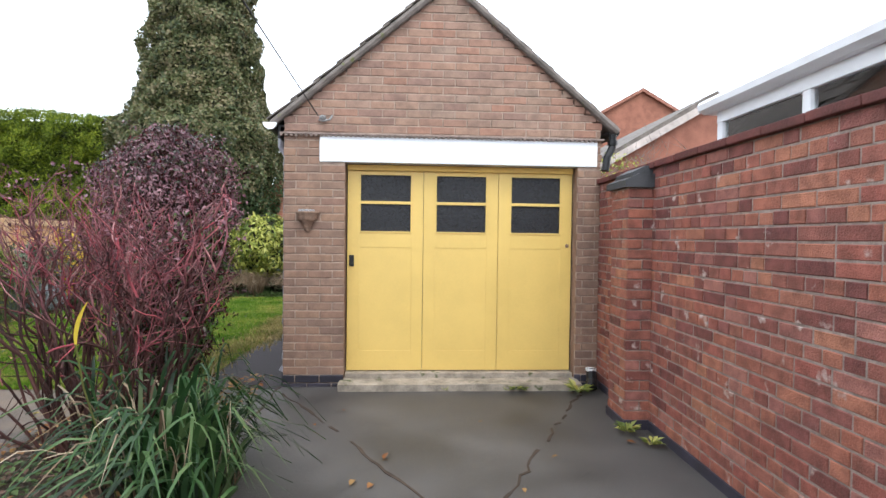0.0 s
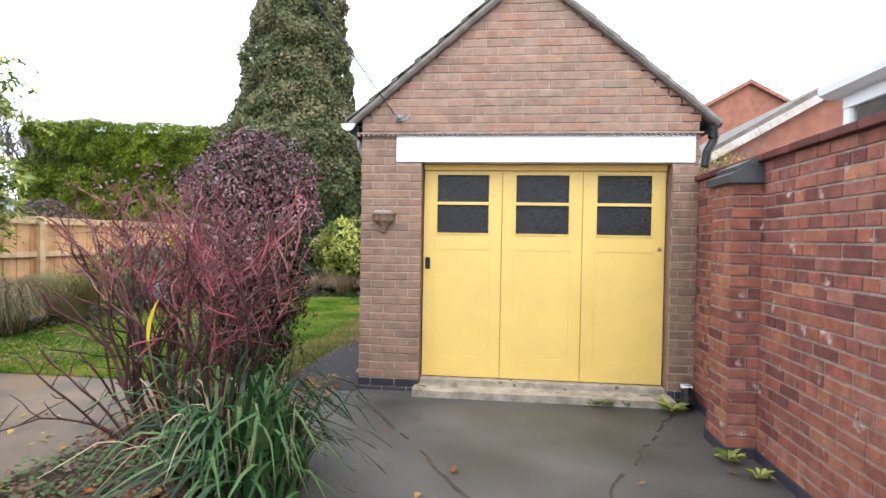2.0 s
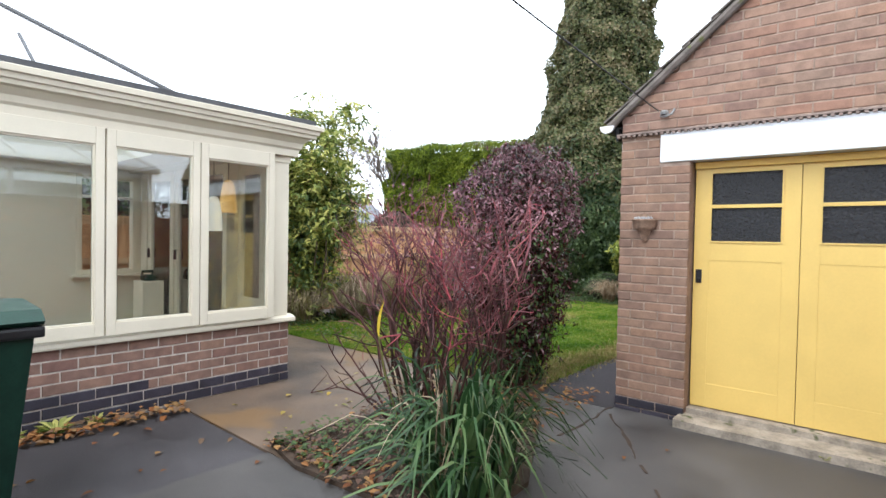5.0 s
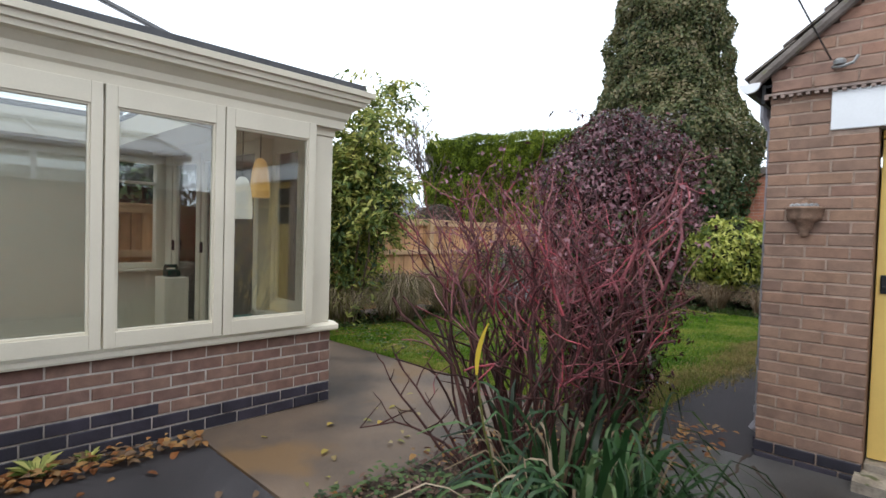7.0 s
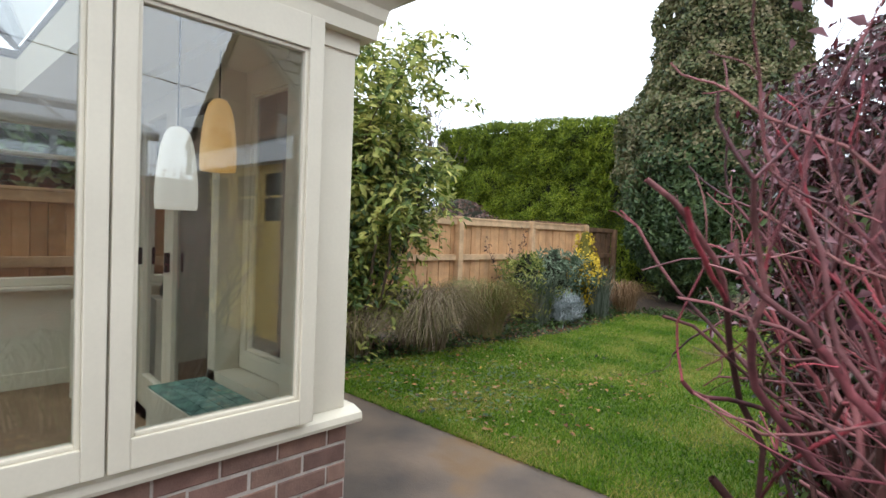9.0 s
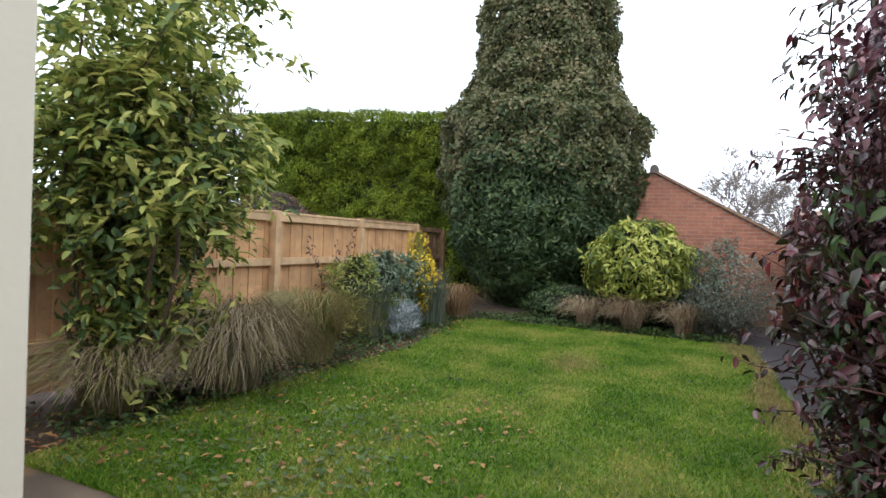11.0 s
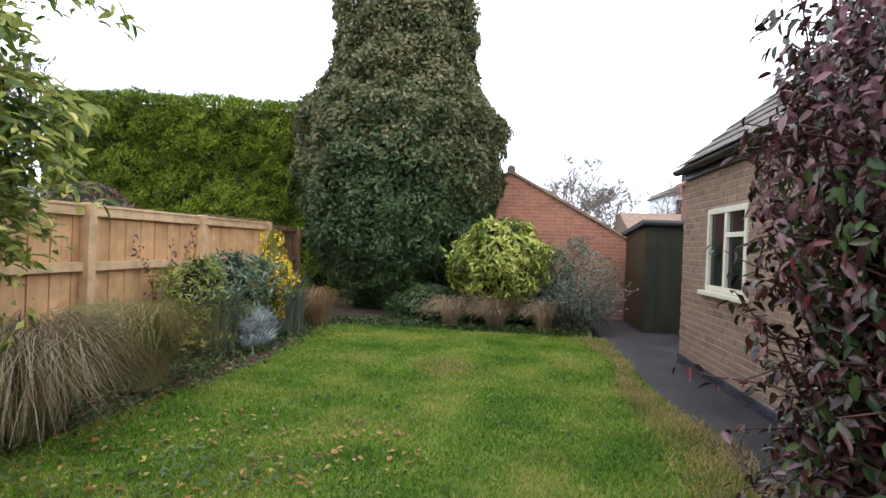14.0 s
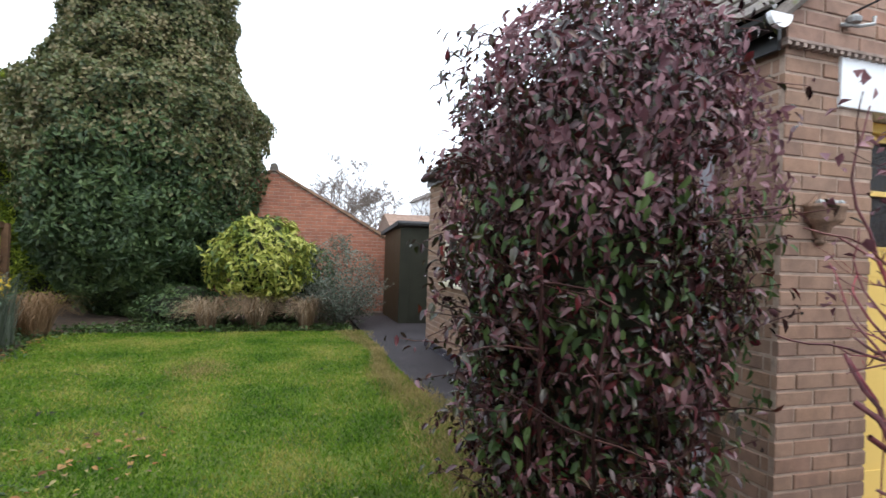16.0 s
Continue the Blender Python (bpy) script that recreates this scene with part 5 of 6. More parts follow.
shrub("dark_shrub", "dark evergreen shrub behind the golden bush", "shrub", [(0.0, 0.8), (0.8, 1.0), (1.3, 0.7), (1.6, 0.2)], (-3.3, 13.9, 0), "laurel", 3000, 0.1, 11, "shade", 0.4, 0.15, 2)
# low ground cover along the border
gc = np.random.default_rng(17)
k = 5200
t = gc.random(k)
gx = np.where(t < 0.55, -6.75 + gc.normal(0, 0.28, k), -6.4 + 4.2 * gc.random(k))
gy = np.where(t < 0.55, 5.2 + 7.2 * gc.random(k), 12.35 + gc.normal(0, 0.16, k))
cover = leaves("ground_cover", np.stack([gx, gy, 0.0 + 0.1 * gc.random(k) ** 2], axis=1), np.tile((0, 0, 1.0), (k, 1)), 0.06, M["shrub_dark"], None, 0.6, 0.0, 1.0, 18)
tagged(cover, "low green ground cover along the border", "ground cover", kind="stuff")

# ---- back garden buildings ----
bgar = empty("rear_garage", "neighbouring red brick garage gable with a tiled verge", "garage")
BY = 15.04
part("wall", prism([(-6.4, -0.1), (-0.8, -0.1), (-0.8, 1.44), (-3.6, 2.98), (-6.4, 1.44)], BY + 0.008, BY + 4), M["mortar"], bgar)
roof_b = prism([(-6.6, 1.40), (-3.6, 3.05), (-0.6, 1.40), (-0.6, 1.34), (-3.6, 2.99), (-6.6, 1.34)], BY - 0.05, BY + 4.1)
part("roof", roof_b, mat("verge_tile", (0.24, 0.15, 0.10), 0.85, vary=0.3, scale=8), bgar)
part("ridge_tile", tube([(-3.6, BY - 0.08, 3.06), (-3.6, BY + 4.1, 3.06)], 0.09, 10), M["tile_grey"], bgar)
rows = brick_layout(5.6, 40, lambda u, z: 0 < u < 5.6 and z < 2.97 - abs(u - 2.8) * 0.55, seed=4)
lay_bricks(rows, pose(-6.4, BY, 0), "far_brick", M["far_brick"], bgar.children[0], singles=lambda u, z: 2.5 < u < 4.6 and z > 1.3)

shed = empty("shed", "dark green painted timber shed with a flat felt roof", "shed")
part("wall_front", box(-1.24, 0.6, 13.0, 13.04, 0.0, 1.82, 0.004), M["shed_green"], shed)
part("wall_side", box(-1.24, -1.2, 13.045, 14.6, 0.0, 1.80, 0.004), M["shed_side"], shed)
part("wall_far", box(0.56, 0.6, 13.045, 14.6, 0.0, 1.80), M["shed_side"], shed)
part("roof", prism([(12.92, 1.86), (14.7, 1.70), (14.7, 1.77), (12.92, 1.94), (12.9, 1.90)], -1.32, 0.7, axis="x"), M["felt"], shed, "grey felt roof edge")
for i in range(9):
    part("batten", box(-1.243 + i * 0.2, -1.233 + i * 0.2, 12.994, 13.0, 0.02, 1.8), M["shed_green"], shed)

wh = empty("white_house", "distant white rendered house with a dark roof", "house")
part("wall", box(6.6, 12, 40, 46, 0, 5.35), M["upvc"], wh)
part("roof", prism([(6.3, 5.35), (12.4, 5.35), (11.4, 5.8), (6.8, 5.8)], 39.6, 46), M["tile_grey"], wh)
wf = part("window", box(6.9, 7.8, 39.93, 39.99, 3.8, 4.95), M["obscure"], wh)
part("window_frame", box(7.31, 7.39, 39.88, 39.925, 3.8, 4.95), M["upvc"], wh)
br = empty("brown_roofed_house", "distant house with a brown tiled roof", "house")
part("wall", box(2.6, 6.5, 32, 38, 0, 2.3), M["far_brick"], br)
part("roof", prism([(31.6, 2.2), (38.4, 2.2), (35, 3.65)], 2.4, 6.8, axis="x"), mat("brown_tile", (0.25, 0.17, 0.13), 0.9), br)


def bare_tree(x, y, h, seed, spread=0.5, label="leafless winter tree in the distance", split=4):
    e = empty("bare_tree", label, "tree", group="distant trees")
    rng = random.Random(seed)
    tv, tf, bv, bf = [], [], [], []
    trunk = grow(rng, Vector((x, y, 0)), Vector((0, 0, 1)), h * 0.45, 4, 0.05)
    limb(tv, tf, trunk, [h * 0.015 * (1 - 0.4 * k / 4) for k in range(5)], 7)
    tips = [(p, Vector((0, 0, 1)), h * 0.3, h * 0.0055) for p in trunk[2:]]
    for level in range(5):
        nxt = []
        for p, d, ln, r in tips:
            for _ in range(split if level < 2 else 3):
                a = rng.random() * math.tau
                way = d + Vector((math.cos(a), math.sin(a), 0.1)) * spread
                pts = grow(rng, p, way, ln * rng.uniform(0.6, 1.1), 4, 0.12, 0.02)
                limb(bv, bf, pts, [r * (1 - 0.5 * k / 4) for k in range(5)], 4 if level < 2 else 3)
                nxt.append((pts[rng.choice((2, 3, 4))], (pts[-1] - pts[-2]).normalized(), ln * 0.62, max(0.013, r * 0.5)))
        tips = nxt
    raw("trunk", tv, tf, M["twig"], e, True)
    raw("branch", bv, bf, M["twig"], e, True)
    return e


bare_tree(-0.2, 36, 7.6, 3, 0.85, split=5)
bare_tree(2.5, 39, 6.6, 4, 0.9, split=5)
bare_tree(5.6, 36, 6.2, 5, 0.8, split=3)
bare_tree(-15.0, 15.5, 6.6, 6, 0.35, "slender leafless tree behind the orangery", 3)
bare_tree(-17.5, 14.5, 6.0, 7, 0.35, "slender leafless tree behind the orangery", 3)
bh = empty("neighbour_shed", "grey-roofed outbuilding beyond the fence", "outbuilding")
part("wall", box(-17, -14.0, 12.5, 14.0, 0, 1.9), M["upvc"], bh)
part("roof", prism([(-17.3, 1.9), (-13.7, 1.9), (-15.5, 3.1)], 12.2, 14.3), mat("grey_slate", (0.28, 0.30, 0.33), 0.6), bh)
shrub("clipped_bush", "brown clipped bush beyond the fence", "shrub", [(0.0, 0.6), (1.0, 0.8), (1.7, 0.75), (2.0, 0.4), (2.1, 0.05)], (-9.6, 10.4, 0), "brown_leaf", 2600, 0.09, 15, "shade", 0.5, 0.08, 3)

# ---- neighbours beyond the boundary wall ----
con = empty("conservatory", "white neighbouring conservatory with glazed sides and gutter", "conservatory")
part("wall", box(2.72, 6.0, -6, 4.7, 0, 1.88), M["far_brick"], con)
fr = bmesh.new()
box(2.7, 2.78, -6, 4.74, 1.88, 2.04, 0.006, bm=fr)
box(2.7, 2.78, -6, 4.74, 2.47, 2.58, 0.006, bm=fr)
for y in (4.66, 3.58, 2.5, 1.42, 0.34, -0.74):
    box(2.705, 2.775, y, y + 0.08, 2.04, 2.47, 0.006, bm=fr)
box(2.78, 6.0, 4.66, 4.74, 1.88, 2.58, 0.006, bm=fr)
part("window_frame", fr, M["upvc"], con)
for y in (3.66, 2.58, 1.5, 0.42, -0.66):
    cpn = part("pane", box(2.735, 2.741, y, y + 1.0, 2.04, 2.47), M["glass"], con)
    cpn.visible_shadow = False
ring = [(2.64, 2.57), (2.58, 2.6), (2.57, 2.65), (2.59, 2.68), (2.80, 2.68), (2.80, 2.57)]
part("gutter", prism(ring, -6, 4.85), M["upvc"], con, "white gutter")
for x0, x1 in ((2.72, 4.4), (6.08, 4.4)):
    rp = part("roof_pane", prism([(x0, 2.69), (x1, 3.17), (x1, 3.18), (x0, 2.70)], -6, 4.85), M["glass"], con, "clear roof glazing")
    rp.visible_shadow = False
    for i in range(11):
        y = 4.8 - i * 1.08
        part("glazing_bar", tube([(x0, y, 2.715), (x1, y, 3.195)], 0.025, 6), M["upvc"], con)
part("roof_ridge", box(4.34, 4.46, -6, 4.87, 3.17, 3.25, 0.02), M["upvc"], con)
part("inner_wall", box(5.9, 6.0, -6, 4.6, 1.88, 2.5), M["upvc"], con)

low = empty("neighbour_annexe", "low red brick annexe with a tiled roof", "annexe")
part("wall", prism([(2.6, -0.1), (6.4, -0.1), (6.4, 2.45), (4.5, 3.56), (2.6, 2.45)], 8.0, 14), M["far_brick"], low)
part("roof", prism([(2.4, 2.44), (4.5, 3.68), (6.6, 2.44), (6.6, 2.36), (4.5, 3.58), (2.4, 2.36)], 7.92, 14.1), M["tile_grey"], low)
part("verge", prism([(2.4, 2.38), (4.5, 3.60), (6.6, 2.38), (6.6, 2.26), (4.5, 3.48), (2.4, 2.26)], 7.9, 7.98), mat("verge_mortar", (0.5, 0.44, 0.4), 0.9), low)
hs = empty("neighbour_house", "red brick house gable with a tiled roof", "house")
part("wall", prism([(4.0, 0), (13.0, 0), (13.0, 4.6), (8.5, 7.1), (4.0, 4.6)], 20.3, 29), M["far_brick"], hs)
part("roof", prism([(3.7, 4.5), (8.5, 7.22), (13.3, 4.5), (13.3, 4.38), (8.5, 7.08), (3.7, 4.38)], 20.15, 29.2), mat("red_tile", (0.30, 0.14, 0.10), 0.9), hs)
tw = empty("pale_twiggy_shrub", "pale twiggy shrub beyond the boundary wall", "shrub")
nv, nf = [], []
nr = random.Random(6)
for i in range(90):
    a = nr.random() * math.tau
    pts = grow(nr, Vector((2.5 + nr.gauss(0, 0.12), 6.6 + nr.gauss(0, 0.3), 0.2)), Vector((math.cos(a) * 0.2, math.sin(a) * 0.3, 1)), nr.uniform(1.9, 2.5), 6, 0.12)
    limb(nv, nf, pts, [0.006, 0.0055, 0.005, 0.004, 0.003, 0.0025, 0.002], 3)
    for _ in range(5):
        limb(nv, nf, grow(nr, pts[nr.randrange(3, 7)], Vector((nr.gauss(0, 1), nr.gauss(0, 1), 0.8)), 0.3, 2, 0.2), [0.003, 0.0025, 0.0015], 3)
tagged(raw("twig", nv, nf, M["twig"], tw, True), kind="stuff")
p, n = blob_points(500, [(1.6, 0.3), (2.1, 0.45), (2.5, 0.15)], (2.5, 6.6, 0), 33, 0.1, 3, 0.7)
tagged(leaves("leaf", p, n, 0.05, M["gold"], tw, 0.5, 0.3, 1, 34), kind="stuff")

# ---- small things ----
planter = empty("wall_planter", "weathered clay wall planter with stones in it", "planter")
px, py, pz = -1.03, 4.95, 1.44
bowl = lathe([(0.012, 0), (0.03, 0.015), (0.022, 0.03), (0.04, 0.05), (0.05, 0.085), (0.085, 0.105), (0.095, 0.12), (0.098, 0.165), (0.105, 0.17), (0.105, 0.185), (0.085, 0.185), (0.08, 0.17)], 20, centre=(px, py - 0.005, pz))
for v in bowl.verts:
    v.co.y = min(v.co.y, py - 0.004)
part("bowl", bowl, M["clay"], planter, smooth=True)
part("back_plate", prism([(px - 0.09, pz + 0.17), (px + 0.09, pz + 0.17), (px + 0.03, pz + 0.225), (px, pz + 0.245), (px - 0.03, pz + 0.225)], py - 0.022, py - 0.004), M["clay"], planter)
for i in range(9):
    st = bmesh.new()
    bmesh.ops.create_icosphere(st, subdivisions=1, radius=0.018, matrix=Matrix.Translation((px - 0.06 + i * 0.015, py - 0.05 + 0.02 * math.sin(i * 2.4), pz + 0.19)))
    part("stone", st, M["lead"], planter)

cab = empty("overhead_cable", "thin overhead cable fixed to the garage gable", "cable")
c0, c1 = Vector((-0.93, 4.90, 2.5)), Vector((-1.0, -4.2, 3.45))
pts = [c0.lerp(c1, i / 16) - Vector((0, 0, 0.1 * math.sin(math.pi * i / 16))) for i in range(17)]
part("wire", tube(pts, 0.005, 6), M["cable"], cab)
part("insulator", tube([c0 + Vector((0.0, 0.05, -0.03)), c0 + Vector((0.05, 0.0, -0.05)), c0 + Vector((0.11, -0.02, -0.04)), c0 + Vector((0.13, -0.01, 0.0))], 0.009, 8), M["lead"], cab, "grey metal hook")
part("cleat", lathe([(0.03, 0), (0.034, 0.02), (0.02, 0.035)], 12, centre=(-0.89, 4.92, 2.47)), M["lead"], cab)


def wheelie_bin(x, y, turn, lid_mat=None):
    e = empty("wheelie_bin", "dark green wheeled bin with a black lid" if lid_mat else "dark green wheeled bin with a green lid", "bin", "wheeled bins", pose(x, y, 0, 0, 0, turn))
    bm = bmesh.new()
    lo = [(-0.2, -0.22), (0.2, -0.22), (0.2, 0.22), (-0.2, 0.22)]
    hi = [(-0.28, -0.33), (0.28, -0.33), (0.28, 0.30), (-0.28, 0.30)]
    a = [bm.verts.new((u, w, 0.05)) for u, w in lo]
    b = [bm.verts.new((u, w, 0.98)) for u, w in hi]
    for i in range(4):
        bm.faces.new((a[i], a[(i + 1) % 4], b[(i + 1) % 4], b[i]))
    bm.faces.new(a[::-1])
    bm.faces.new(b)
    bmesh.ops.bevel(bm, geom=[g for g in bm.edges], offset=0.03, segments=2, affect="EDGES")
    part("body", bm, M["bin"], e)
    part("rim", box(-0.305, 0.305, -0.36, 0.33, 0.93, 0.985, 0.015), M["black"], e, "dark rim")
    lid = bmesh.new()
    prism([(-0.34, 0.988), (0.34, 0.988), (0.36, 1.02), (0.3, 1.06), (0.0, 1.085), (-0.3, 1.06), (-0.37, 1.01)], -0.3, 0.3, axis="x", bm=lid)
    part("lid", lid, lid_mat or M["bin"], e)
    part("handle", tube([(-0.24, 0.34, 0.96), (-0.24, 0.40, 1.0), (0.24, 0.40, 1.0), (0.24, 0.34, 0.96)], 0.016, 8), M["black"], e)
    for s in (-0.24, 0.24):
        w = lathe([(0.03, -0.03), (0.09, -0.03), (0.1, -0.02), (0.1, 0.02), (0.09, 0.03), (0.03, 0.03)], 18)
        bmesh.ops.transform(w, matrix=pose(s, 0.24, 0.1, 0, 90, 0), verts=w.verts)
        part("wheel", w, M["black"], e)


wheelie_bin(-2.04, 0.52, 90, M["black"])
wheelie_bin(-2.83, 0.85, 92)

boot = empty("drain_shoe", "small black plastic drain shoe by the wall with a painted white highlight", "drain")
part("shoe", tube([(1.62, 4.86, 0.2), (1.62, 4.84, 0.1), (1.60, 4.78, 0.04)], [0.045, 0.05, 0.055], 10), M["black"], boot)
# white ring that paints the bright highlight on the black shoe
part("collar", tube([(1.62, 4.862, 0.2), (1.62, 4.86, 0.175)], 0.05, 10), M["upvc"], boot, "white band painted as a highlight")


def weed(x, y, s, seed):
    e = empty("weed", "small green weed growing from a joint", "weed", group="weeds")
    r = np.random.default_rng(seed)
    k = 26
    a = r.random(k) * math.tau
    d = np.stack([np.cos(a), np.sin(a), 0.6 + 0 * a], axis=1)
    pts = np.stack([x + 0.01 * np.cos(a), y + 0.01 * np.sin(a), 0.01 + 0.02 * r.random(k)], axis=1)
    vs, fs = [], []
    for q in range(k):
        t = Vector((math.cos(a[q]), math.sin(a[q]), 0.5 + 0.5 * r.random()))
        o = Vector(pts[q])
        sd = t.cross(Vector((0, 0, 1))).normalized() * s * 0.16
        ln = s * (0.5 + 0.6 * r.random())
        n0 = len(vs)
        vs += [o, o + t * ln * 0.55 + sd, o + t * ln + Vector((0, 0, -0.3 * ln)), o + t * ln * 0.55 - sd]
        fs += [(n0, n0 + 1, n0 + 2, n0 + 3)]
    raw("leaves", vs, fs, M["shrub"], e)


for i, (x, y, s) in enumerate(((1.47, 4.72, 0.14), (1.52, 3.74, 0.1), (1.6, 3.5, 0.08), (0.83, 4.79, 0.06), (0.9, 4.8, 0.07), (0.97, 4.8, 0.06), (0.25, 4.8, 0.04), (-3.9, 1.3, 0.1), (-3.88, 1.55, 0.12), (-3.9, 1.8, 0.08))):
    weed(x, y, s, 40 + i)


def crack(points, name="paving_joint"):
    bm = bmesh.new()
    vs = []
    r = random.Random(3)
    for i in range(len(points) - 1):
        for j in range(9):
            p = Vector(points[i]).lerp(Vector(points[i + 1]), j / 9)
            vs.append(p + Vector((r.gauss(0, 0.012), r.gauss(0, 0.012))))
    for p, q in zip(vs, vs[1:]):
        if r.random() < 0.25:
            continue
        d = (q - p).normalized()
        nn = Vector((-d.y, d.x)) * r.uniform(0.005, 0.014)
        f = [bm.verts.new((*c, 0.004)) for c in (p - nn, p + nn, q + nn * 0.8, q - nn * 0.8)]
        g = [bm.verts.new((v.co.x, v.co.y, -0.01)) for v in f]
        bm.faces.new(f)
        for a in range(4):
            bm.faces.new((f[a], g[a], g[(a + 1) % 4], f[(a + 1) % 4]))
    tagged(mesh_ob(name, bm, M["soil"]), "dirt-filled joint in the drive", kind="structure")


crack([(-1.2, 4.72), (-0.62, 3.9), (-0.1, 3.03), (0.5, 2.0), (0.9, 0.9)])
crack([(1.5, 4.75), (1.34, 4.48), (0.98, 3.75), (0.62, 3.08), (0.1, 2.1), (-0.4, 1.1)])
crack([(-1.27, 4.9), (-1.26, 3.9)])

# fallen leaves: on the drive, against the orangery, in the bed and on the lawn


def litter(name, label, x0, x1, y0, y1, k, size, material, z=0.012, seed=1, heap=0.0):
    r = np.random.default_rng(seed)
    pts = np.stack([x0 + (x1 - x0) * r.random(k), y0 + (y1 - y0) * r.random(k), z + heap * r.random(k)], axis=1)
    ob = leaves(name, pts, np.tile((0, 0, 1.0), (k, 1)), size, M[material], None, 0.6, 0.0, 0.25, seed, 0.2, rounded=k < 1000)
    tagged(ob, label, "leaves", kind="stuff")


litter("fallen_leaves", "brown fallen leaves on the drive", -2.4, 1.6, 0.9, 4.8, 26, 0.055, "dead_leaf", 0.012, 1)
litter("fallen_leaves", "pale fallen leaves on the slab", -3.7, -2.6, 2.5, 4.4, 26, 0.06, "pale_leaf", 0.012, 2)
litter("fallen_leaves", "brown fallen leaves on the tarmac", -3.7, -2.4, 0.6, 2.4, 18, 0.055, "dead_leaf", 0.004, 3)
litter("leaf_drift", "drift of rusty leaves along the orangery wall", -3.98, -3.72, 0.0, 2.4, 420, 0.07, "dead_leaf", 0.002, 4, 0.06)
litter("leaf_drift", "rusty leaves at the edge of the island bed", -2.6, -1.5, 2.38, 2.75, 150, 0.06, "dead_leaf", 0.03, 5, 0.03)
litter("leaf_drift", "low dark green weeds at the edge of the island bed", -2.65, -1.9, 2.42, 3.2, 380, 0.045, "shrub_dark", 0.03, 15, 0.07)
litter("leaf_drift", "withered brown leaves in the island bed", -2.6, -1.3, 2.4, 3.4, 600, 0.045, "brown_leaf", 0.03, 16, 0.06)
litter("leaf_drift", "green and yellow leaves at the lawn edge", -6.6, -4.6, 4.95, 6.6, 500, 0.05, "shrub_dark", 0.02, 6, 0.04)
litter("fallen_leaves", "pale fallen leaves on the lawn", -6.3, -2.2, 5.0, 11.9, 110, 0.032, "pale_leaf", 0.02, 7, 0.02)
litter("fallen_leaves", "yellowed fallen leaves on the lawn", -6.4, -4.2, 5.0, 7.6, 110, 0.042, "pale_leaf", 0.02, 17, 0.03)
litter("fallen_leaves", "dark fallen leaves on the lawn", -6.0, -2.2, 5.5, 11.5, 16, 0.05, "shade", 0.025, 8, 0.02)
litter("fallen_leaves", "rusty fallen leaves on the lawn", -6.4, -4.0, 5.0, 7.4, 260, 0.05, "dead_leaf", 0.02, 9, 0.02)
litter("leaf_drift", "brown leaf litter in the fence border", -7.4, -6.2, 5.0, 12.5, 1200, 0.06, "dead_leaf", -0.03, 10, 0.05)
litter("leaf_drift", "leaf litter under the purple shrub", -2.7, -1.4, 3.2, 5.2, 500, 0.06, "dead_leaf", 0.03, 11, 0.04)

# mown grass
gr = np.random.default_rng(29)
k = 190000
gx = -6.6 + 4.56 * gr.random(k)
gy = 4.86 + 7.2 * gr.random(k) ** 1.25
left = np.interp(gy, [4.8, 6, 7.6, 9, 11.8, 12.1], [-6.62, -6.5, -6.38, -6.16, -6.5, -6.3])
ok = (gx > left + gr.normal(0, 0.05, k))
gx, gy = gx[ok], gy[ok]
k = len(gx)
hh = 0.016 + 0.02 * gr.random(k) + 0.012 * gr.random(k) ** 6
aa = gr.random(k) * math.tau
w = 0.0035 + 0.003 * gr.random(k)
v0 = np.stack([gx - w * np.cos(aa), gy - w * np.sin(aa), 0 * gx], axis=1)
v1 = np.stack([gx + w * np.cos(aa), gy + w * np.sin(aa), 0 * gx], axis=1)
v2 = np.stack([gx + gr.normal(0, 0.018, k), gy + gr.normal(0, 0.018, k), hh], axis=1)
me = bpy.data.meshes.new("grass")
me.vertices.add(3 * k)
me.vertices.foreach_set("co", np.stack([v0, v1, v2], axis=1).ravel())
me.loops.add(3 * k)
me.loops.foreach_set("vertex_index", np.arange(3 * k))
me.polygons.add(k)
me.polygons.foreach_set("loop_start", np.arange(k) * 3)
me.update(calc_edges=True)
me.materials.append(M["lawn"])
tagged(new("grass", me), "short green lawn grass", "grass", kind="stuff")

# rough dry grass along the path edge
k = 19000
gy = 5.0 + 7.0 * gr.random(k)
gx = -2.14 - 0.07 * np.sin(gy * 2.3) + gr.normal(0, 0.1, k) * (1 + 0.6 * np.sin(gy * 1.1)) - 0.05
patch = gr.random(k) < 0.06
gx = np.where(patch, -4.15 + gr.normal(0, 0.16, k), gx)
gy = np.where(patch, 9.3 + gr.normal(0, 0.22, k), gy)
hh = 0.015 + 0.05 * gr.random(k)
aa = gr.random(k) * math.tau
v0 = np.stack([gx - 0.005 * np.cos(aa), gy - 0.005 * np.sin(aa), 0 * gx], axis=1)
v1 = np.stack([gx + 0.005 * np.cos(aa), gy + 0.005 * np.sin(aa), 0 * gx], axis=1)
v2 = np.stack([gx + gr.normal(0, 0.03, k), gy + gr.normal(0, 0.03, k), hh], axis=1)
edge = raw("edge_grass", np.stack([v0, v1, v2], axis=1).reshape(-1, 3).tolist(), np.arange(3 * k).reshape(-1, 3).tolist(), M["straw_green"])
tagged(edge, "rough yellowing grass along the path edge", "grass", kind="stuff")


# ---- bricks of the garage, boundary wall and orangery ----
front_part = [o for o in garage.children if o.name.startswith("wall_front")][0]
side_part = [o for o in garage.children if o.name.startswith("wall_side")][0]
rows = brick_layout(GX1, 50, garage_front, seed=2, z0=0.11)
lay_bricks([r for r in rows if r[1] < 2.33], Matrix(), "brown_brick", M["brown_brick"], front_part)
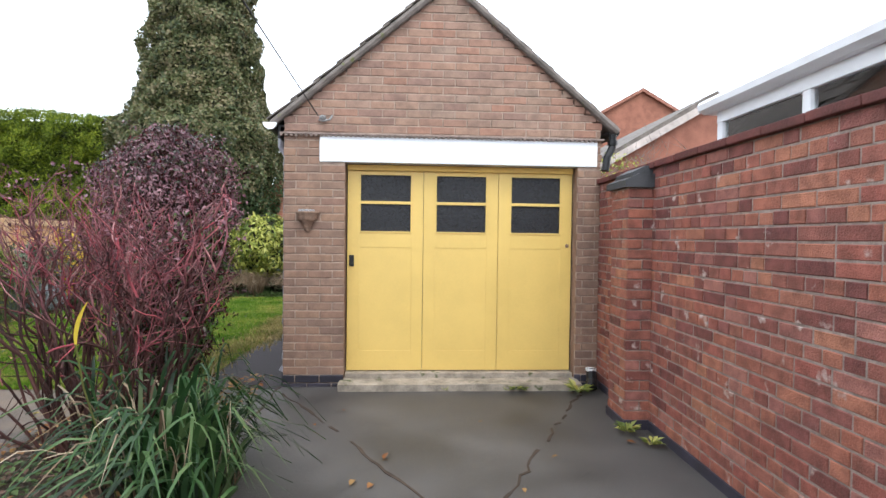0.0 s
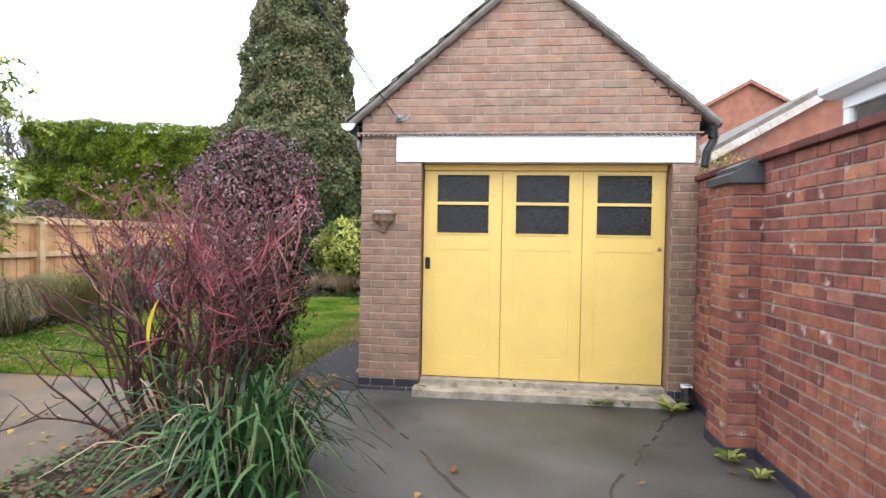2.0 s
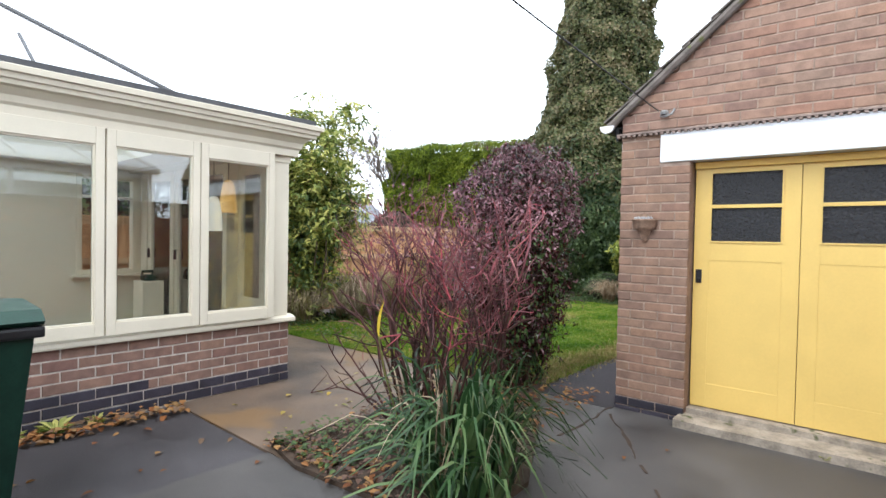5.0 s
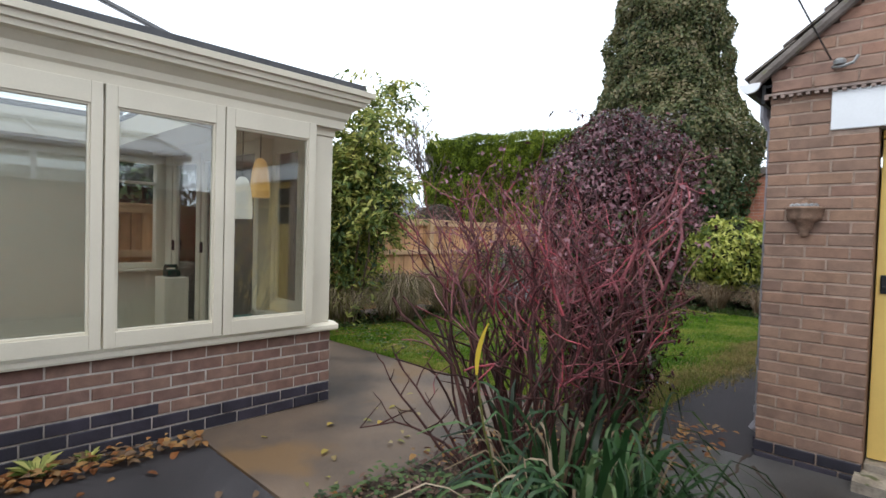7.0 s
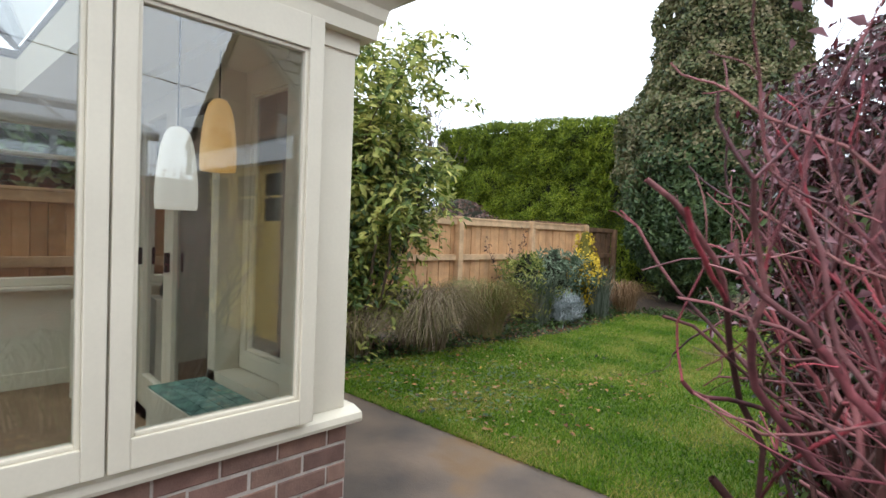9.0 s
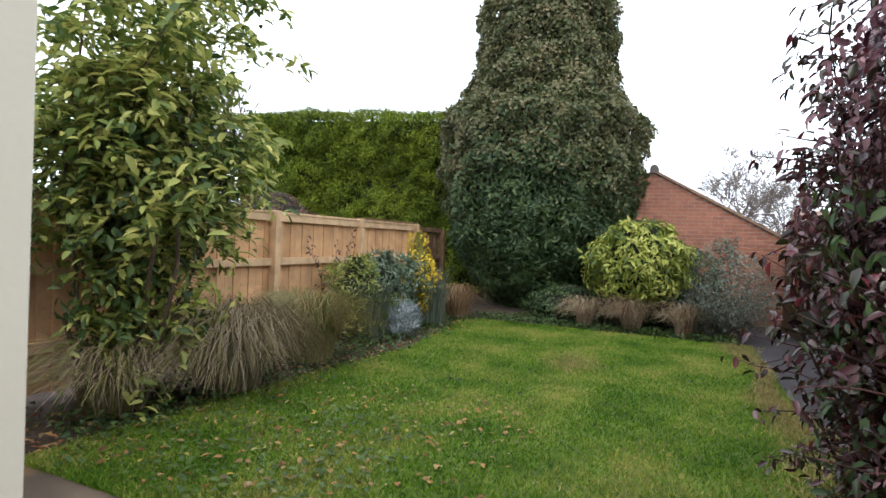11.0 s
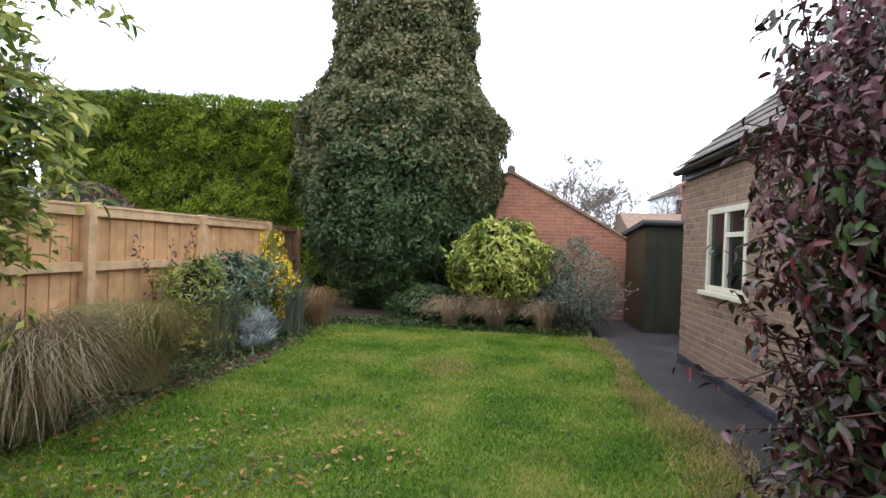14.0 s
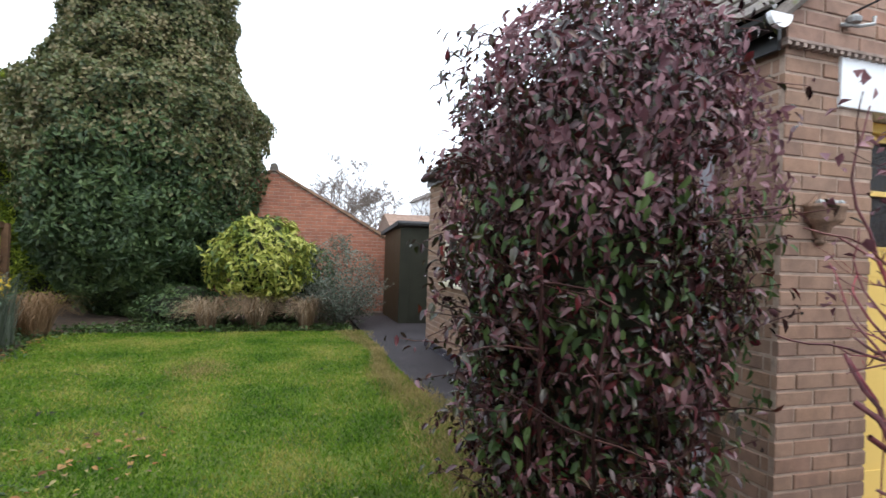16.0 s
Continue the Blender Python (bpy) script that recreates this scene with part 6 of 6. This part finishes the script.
lay_bricks([r for r in rows if r[1] >= 2.33], Matrix(), "gable_brick", M["gable_brick"], front_part)
blue = brick_layout(GX1, 2, lambda u, z: 0 < u < OX0 or OX1 < u < GX1, z0=-0.04)
lay_bricks(blue, Matrix.Translation((0, -0.008, 0)), "plinth_brick", M["plinth_brick"], front_part)
sm = pose(0, GY1, 0, 0, 0, -90)
win = lambda u, z: WY0 - 0.005 < GY1 - u < WY1 + 0.005 and WZ0 - 0.05 < z < WZ1
rows = brick_layout(GY1 - 0.03, 30, lambda u, z: 0 < u < GY1 - 0.031 and not win(u, z), seed=6, z0=0.11)
lay_bricks(rows, sm, "brown_brick", M["brown_brick"], side_part, singles=lambda u, z: u < 2.4)
blue = brick_layout(GY1 - 0.03, 2, lambda u, z: 0 < u < GY1 - 0.031, z0=-0.04)
lay_bricks(blue, Matrix.Translation((-0.02, 0, 0)) @ sm, "plinth_brick", M["plinth_brick"], side_part, depth=0.05)
part("reveal", box(OX0 - 0.03, OX0 - 0.001, 0.031, 0.13, 0.0, OTOP), M["brown_brick"], garage)
part("reveal", box(OX1 + 0.001, OX1 + 0.03, 0.031, 0.13, 0.0, OTOP), M["brown_brick"], garage)

core_part = [o for o in bwall.children if o.name.startswith("wall_core")][0]
wm = pose(WX, 5.25, 0, 0, 0, -90)
rows2 = brick_layout(13.2, 25, lambda u, z: 0 < u < 13.2, header_every=4, seed=5, z0=0.055)
lay_bricks(rows2, wm, "red_brick", M["red_brick"], core_part, singles=lambda u, z: 1.9 < u < 4.6)
pm = pose(1.535, 4.17, 0, 0, 0, -90)
lay_bricks(brick_layout(0.34, 23, lambda u, z: 0 < u < 0.34, seed=7, z0=0.06, start=0.11), pm, "red_brick", M["red_brick"], core_part)
lay_bricks(brick_layout(0.185, 23, lambda u, z: 0 < u < 0.183, seed=7, z0=0.06, start=0.0), pose(1.535, 3.83, 0), "red_brick", M["red_brick"], core_part)
tar = bmesh.new()
box(WX - 0.012, WX + 0.05, -8, 3.83, -0.03, 0.065, 0.004, bm=tar)
box(WX - 0.012, WX + 0.05, 4.17, 5.24, -0.03, 0.065, 0.004, bm=tar)
box(1.522, WX, 3.815, 4.185, -0.03, 0.07, 0.004, bm=tar)
part("damp_course", tar, M["plinth_brick"], bwall, "black damp course at the foot of the wall")

dw = [o for o in org.children if o.name.startswith("dwarf_wall")][0]
OG = 0.083
om = pose(CX, -2.0, 0, 0, 0, 90)
step = lambda u: 3 if u - 2.0 < 2.2 else 2
rows = brick_layout(5.5, 7, lambda u, z: 0 < u < 5.498 and z > step(u) * OG, seed=9, tall=OG)
lay_bricks(rows, om, "brown_brick", M["orangery_brick"], dw, tall=0.072, singles=lambda u, z: u > 2.4)
rows = brick_layout(5.5, 3, lambda u, z: 0 < u < 5.498 and z < step(u) * OG, seed=9, tall=OG)
lay_bricks(rows, Matrix.Translation((0.004, 0, 0)) @ om, "plinth_brick", M["plinth_brick"], dw, tall=0.072, singles=lambda u, z: u > 2.4)
rm = pose(CX - 0.03, CY, 0, 0, 0, 180)
lay_bricks(brick_layout(0.94, 7, lambda u, z: 0 < u < 0.94 and z > 2 * OG, seed=3, tall=OG), rm, "brown_brick", M["orangery_brick"], dw, tall=0.072)
lay_bricks(brick_layout(0.94, 2, lambda u, z: 0 < u < 0.94, seed=3, tall=OG), rm, "plinth_brick", M["plinth_brick"], dw, tall=0.072)
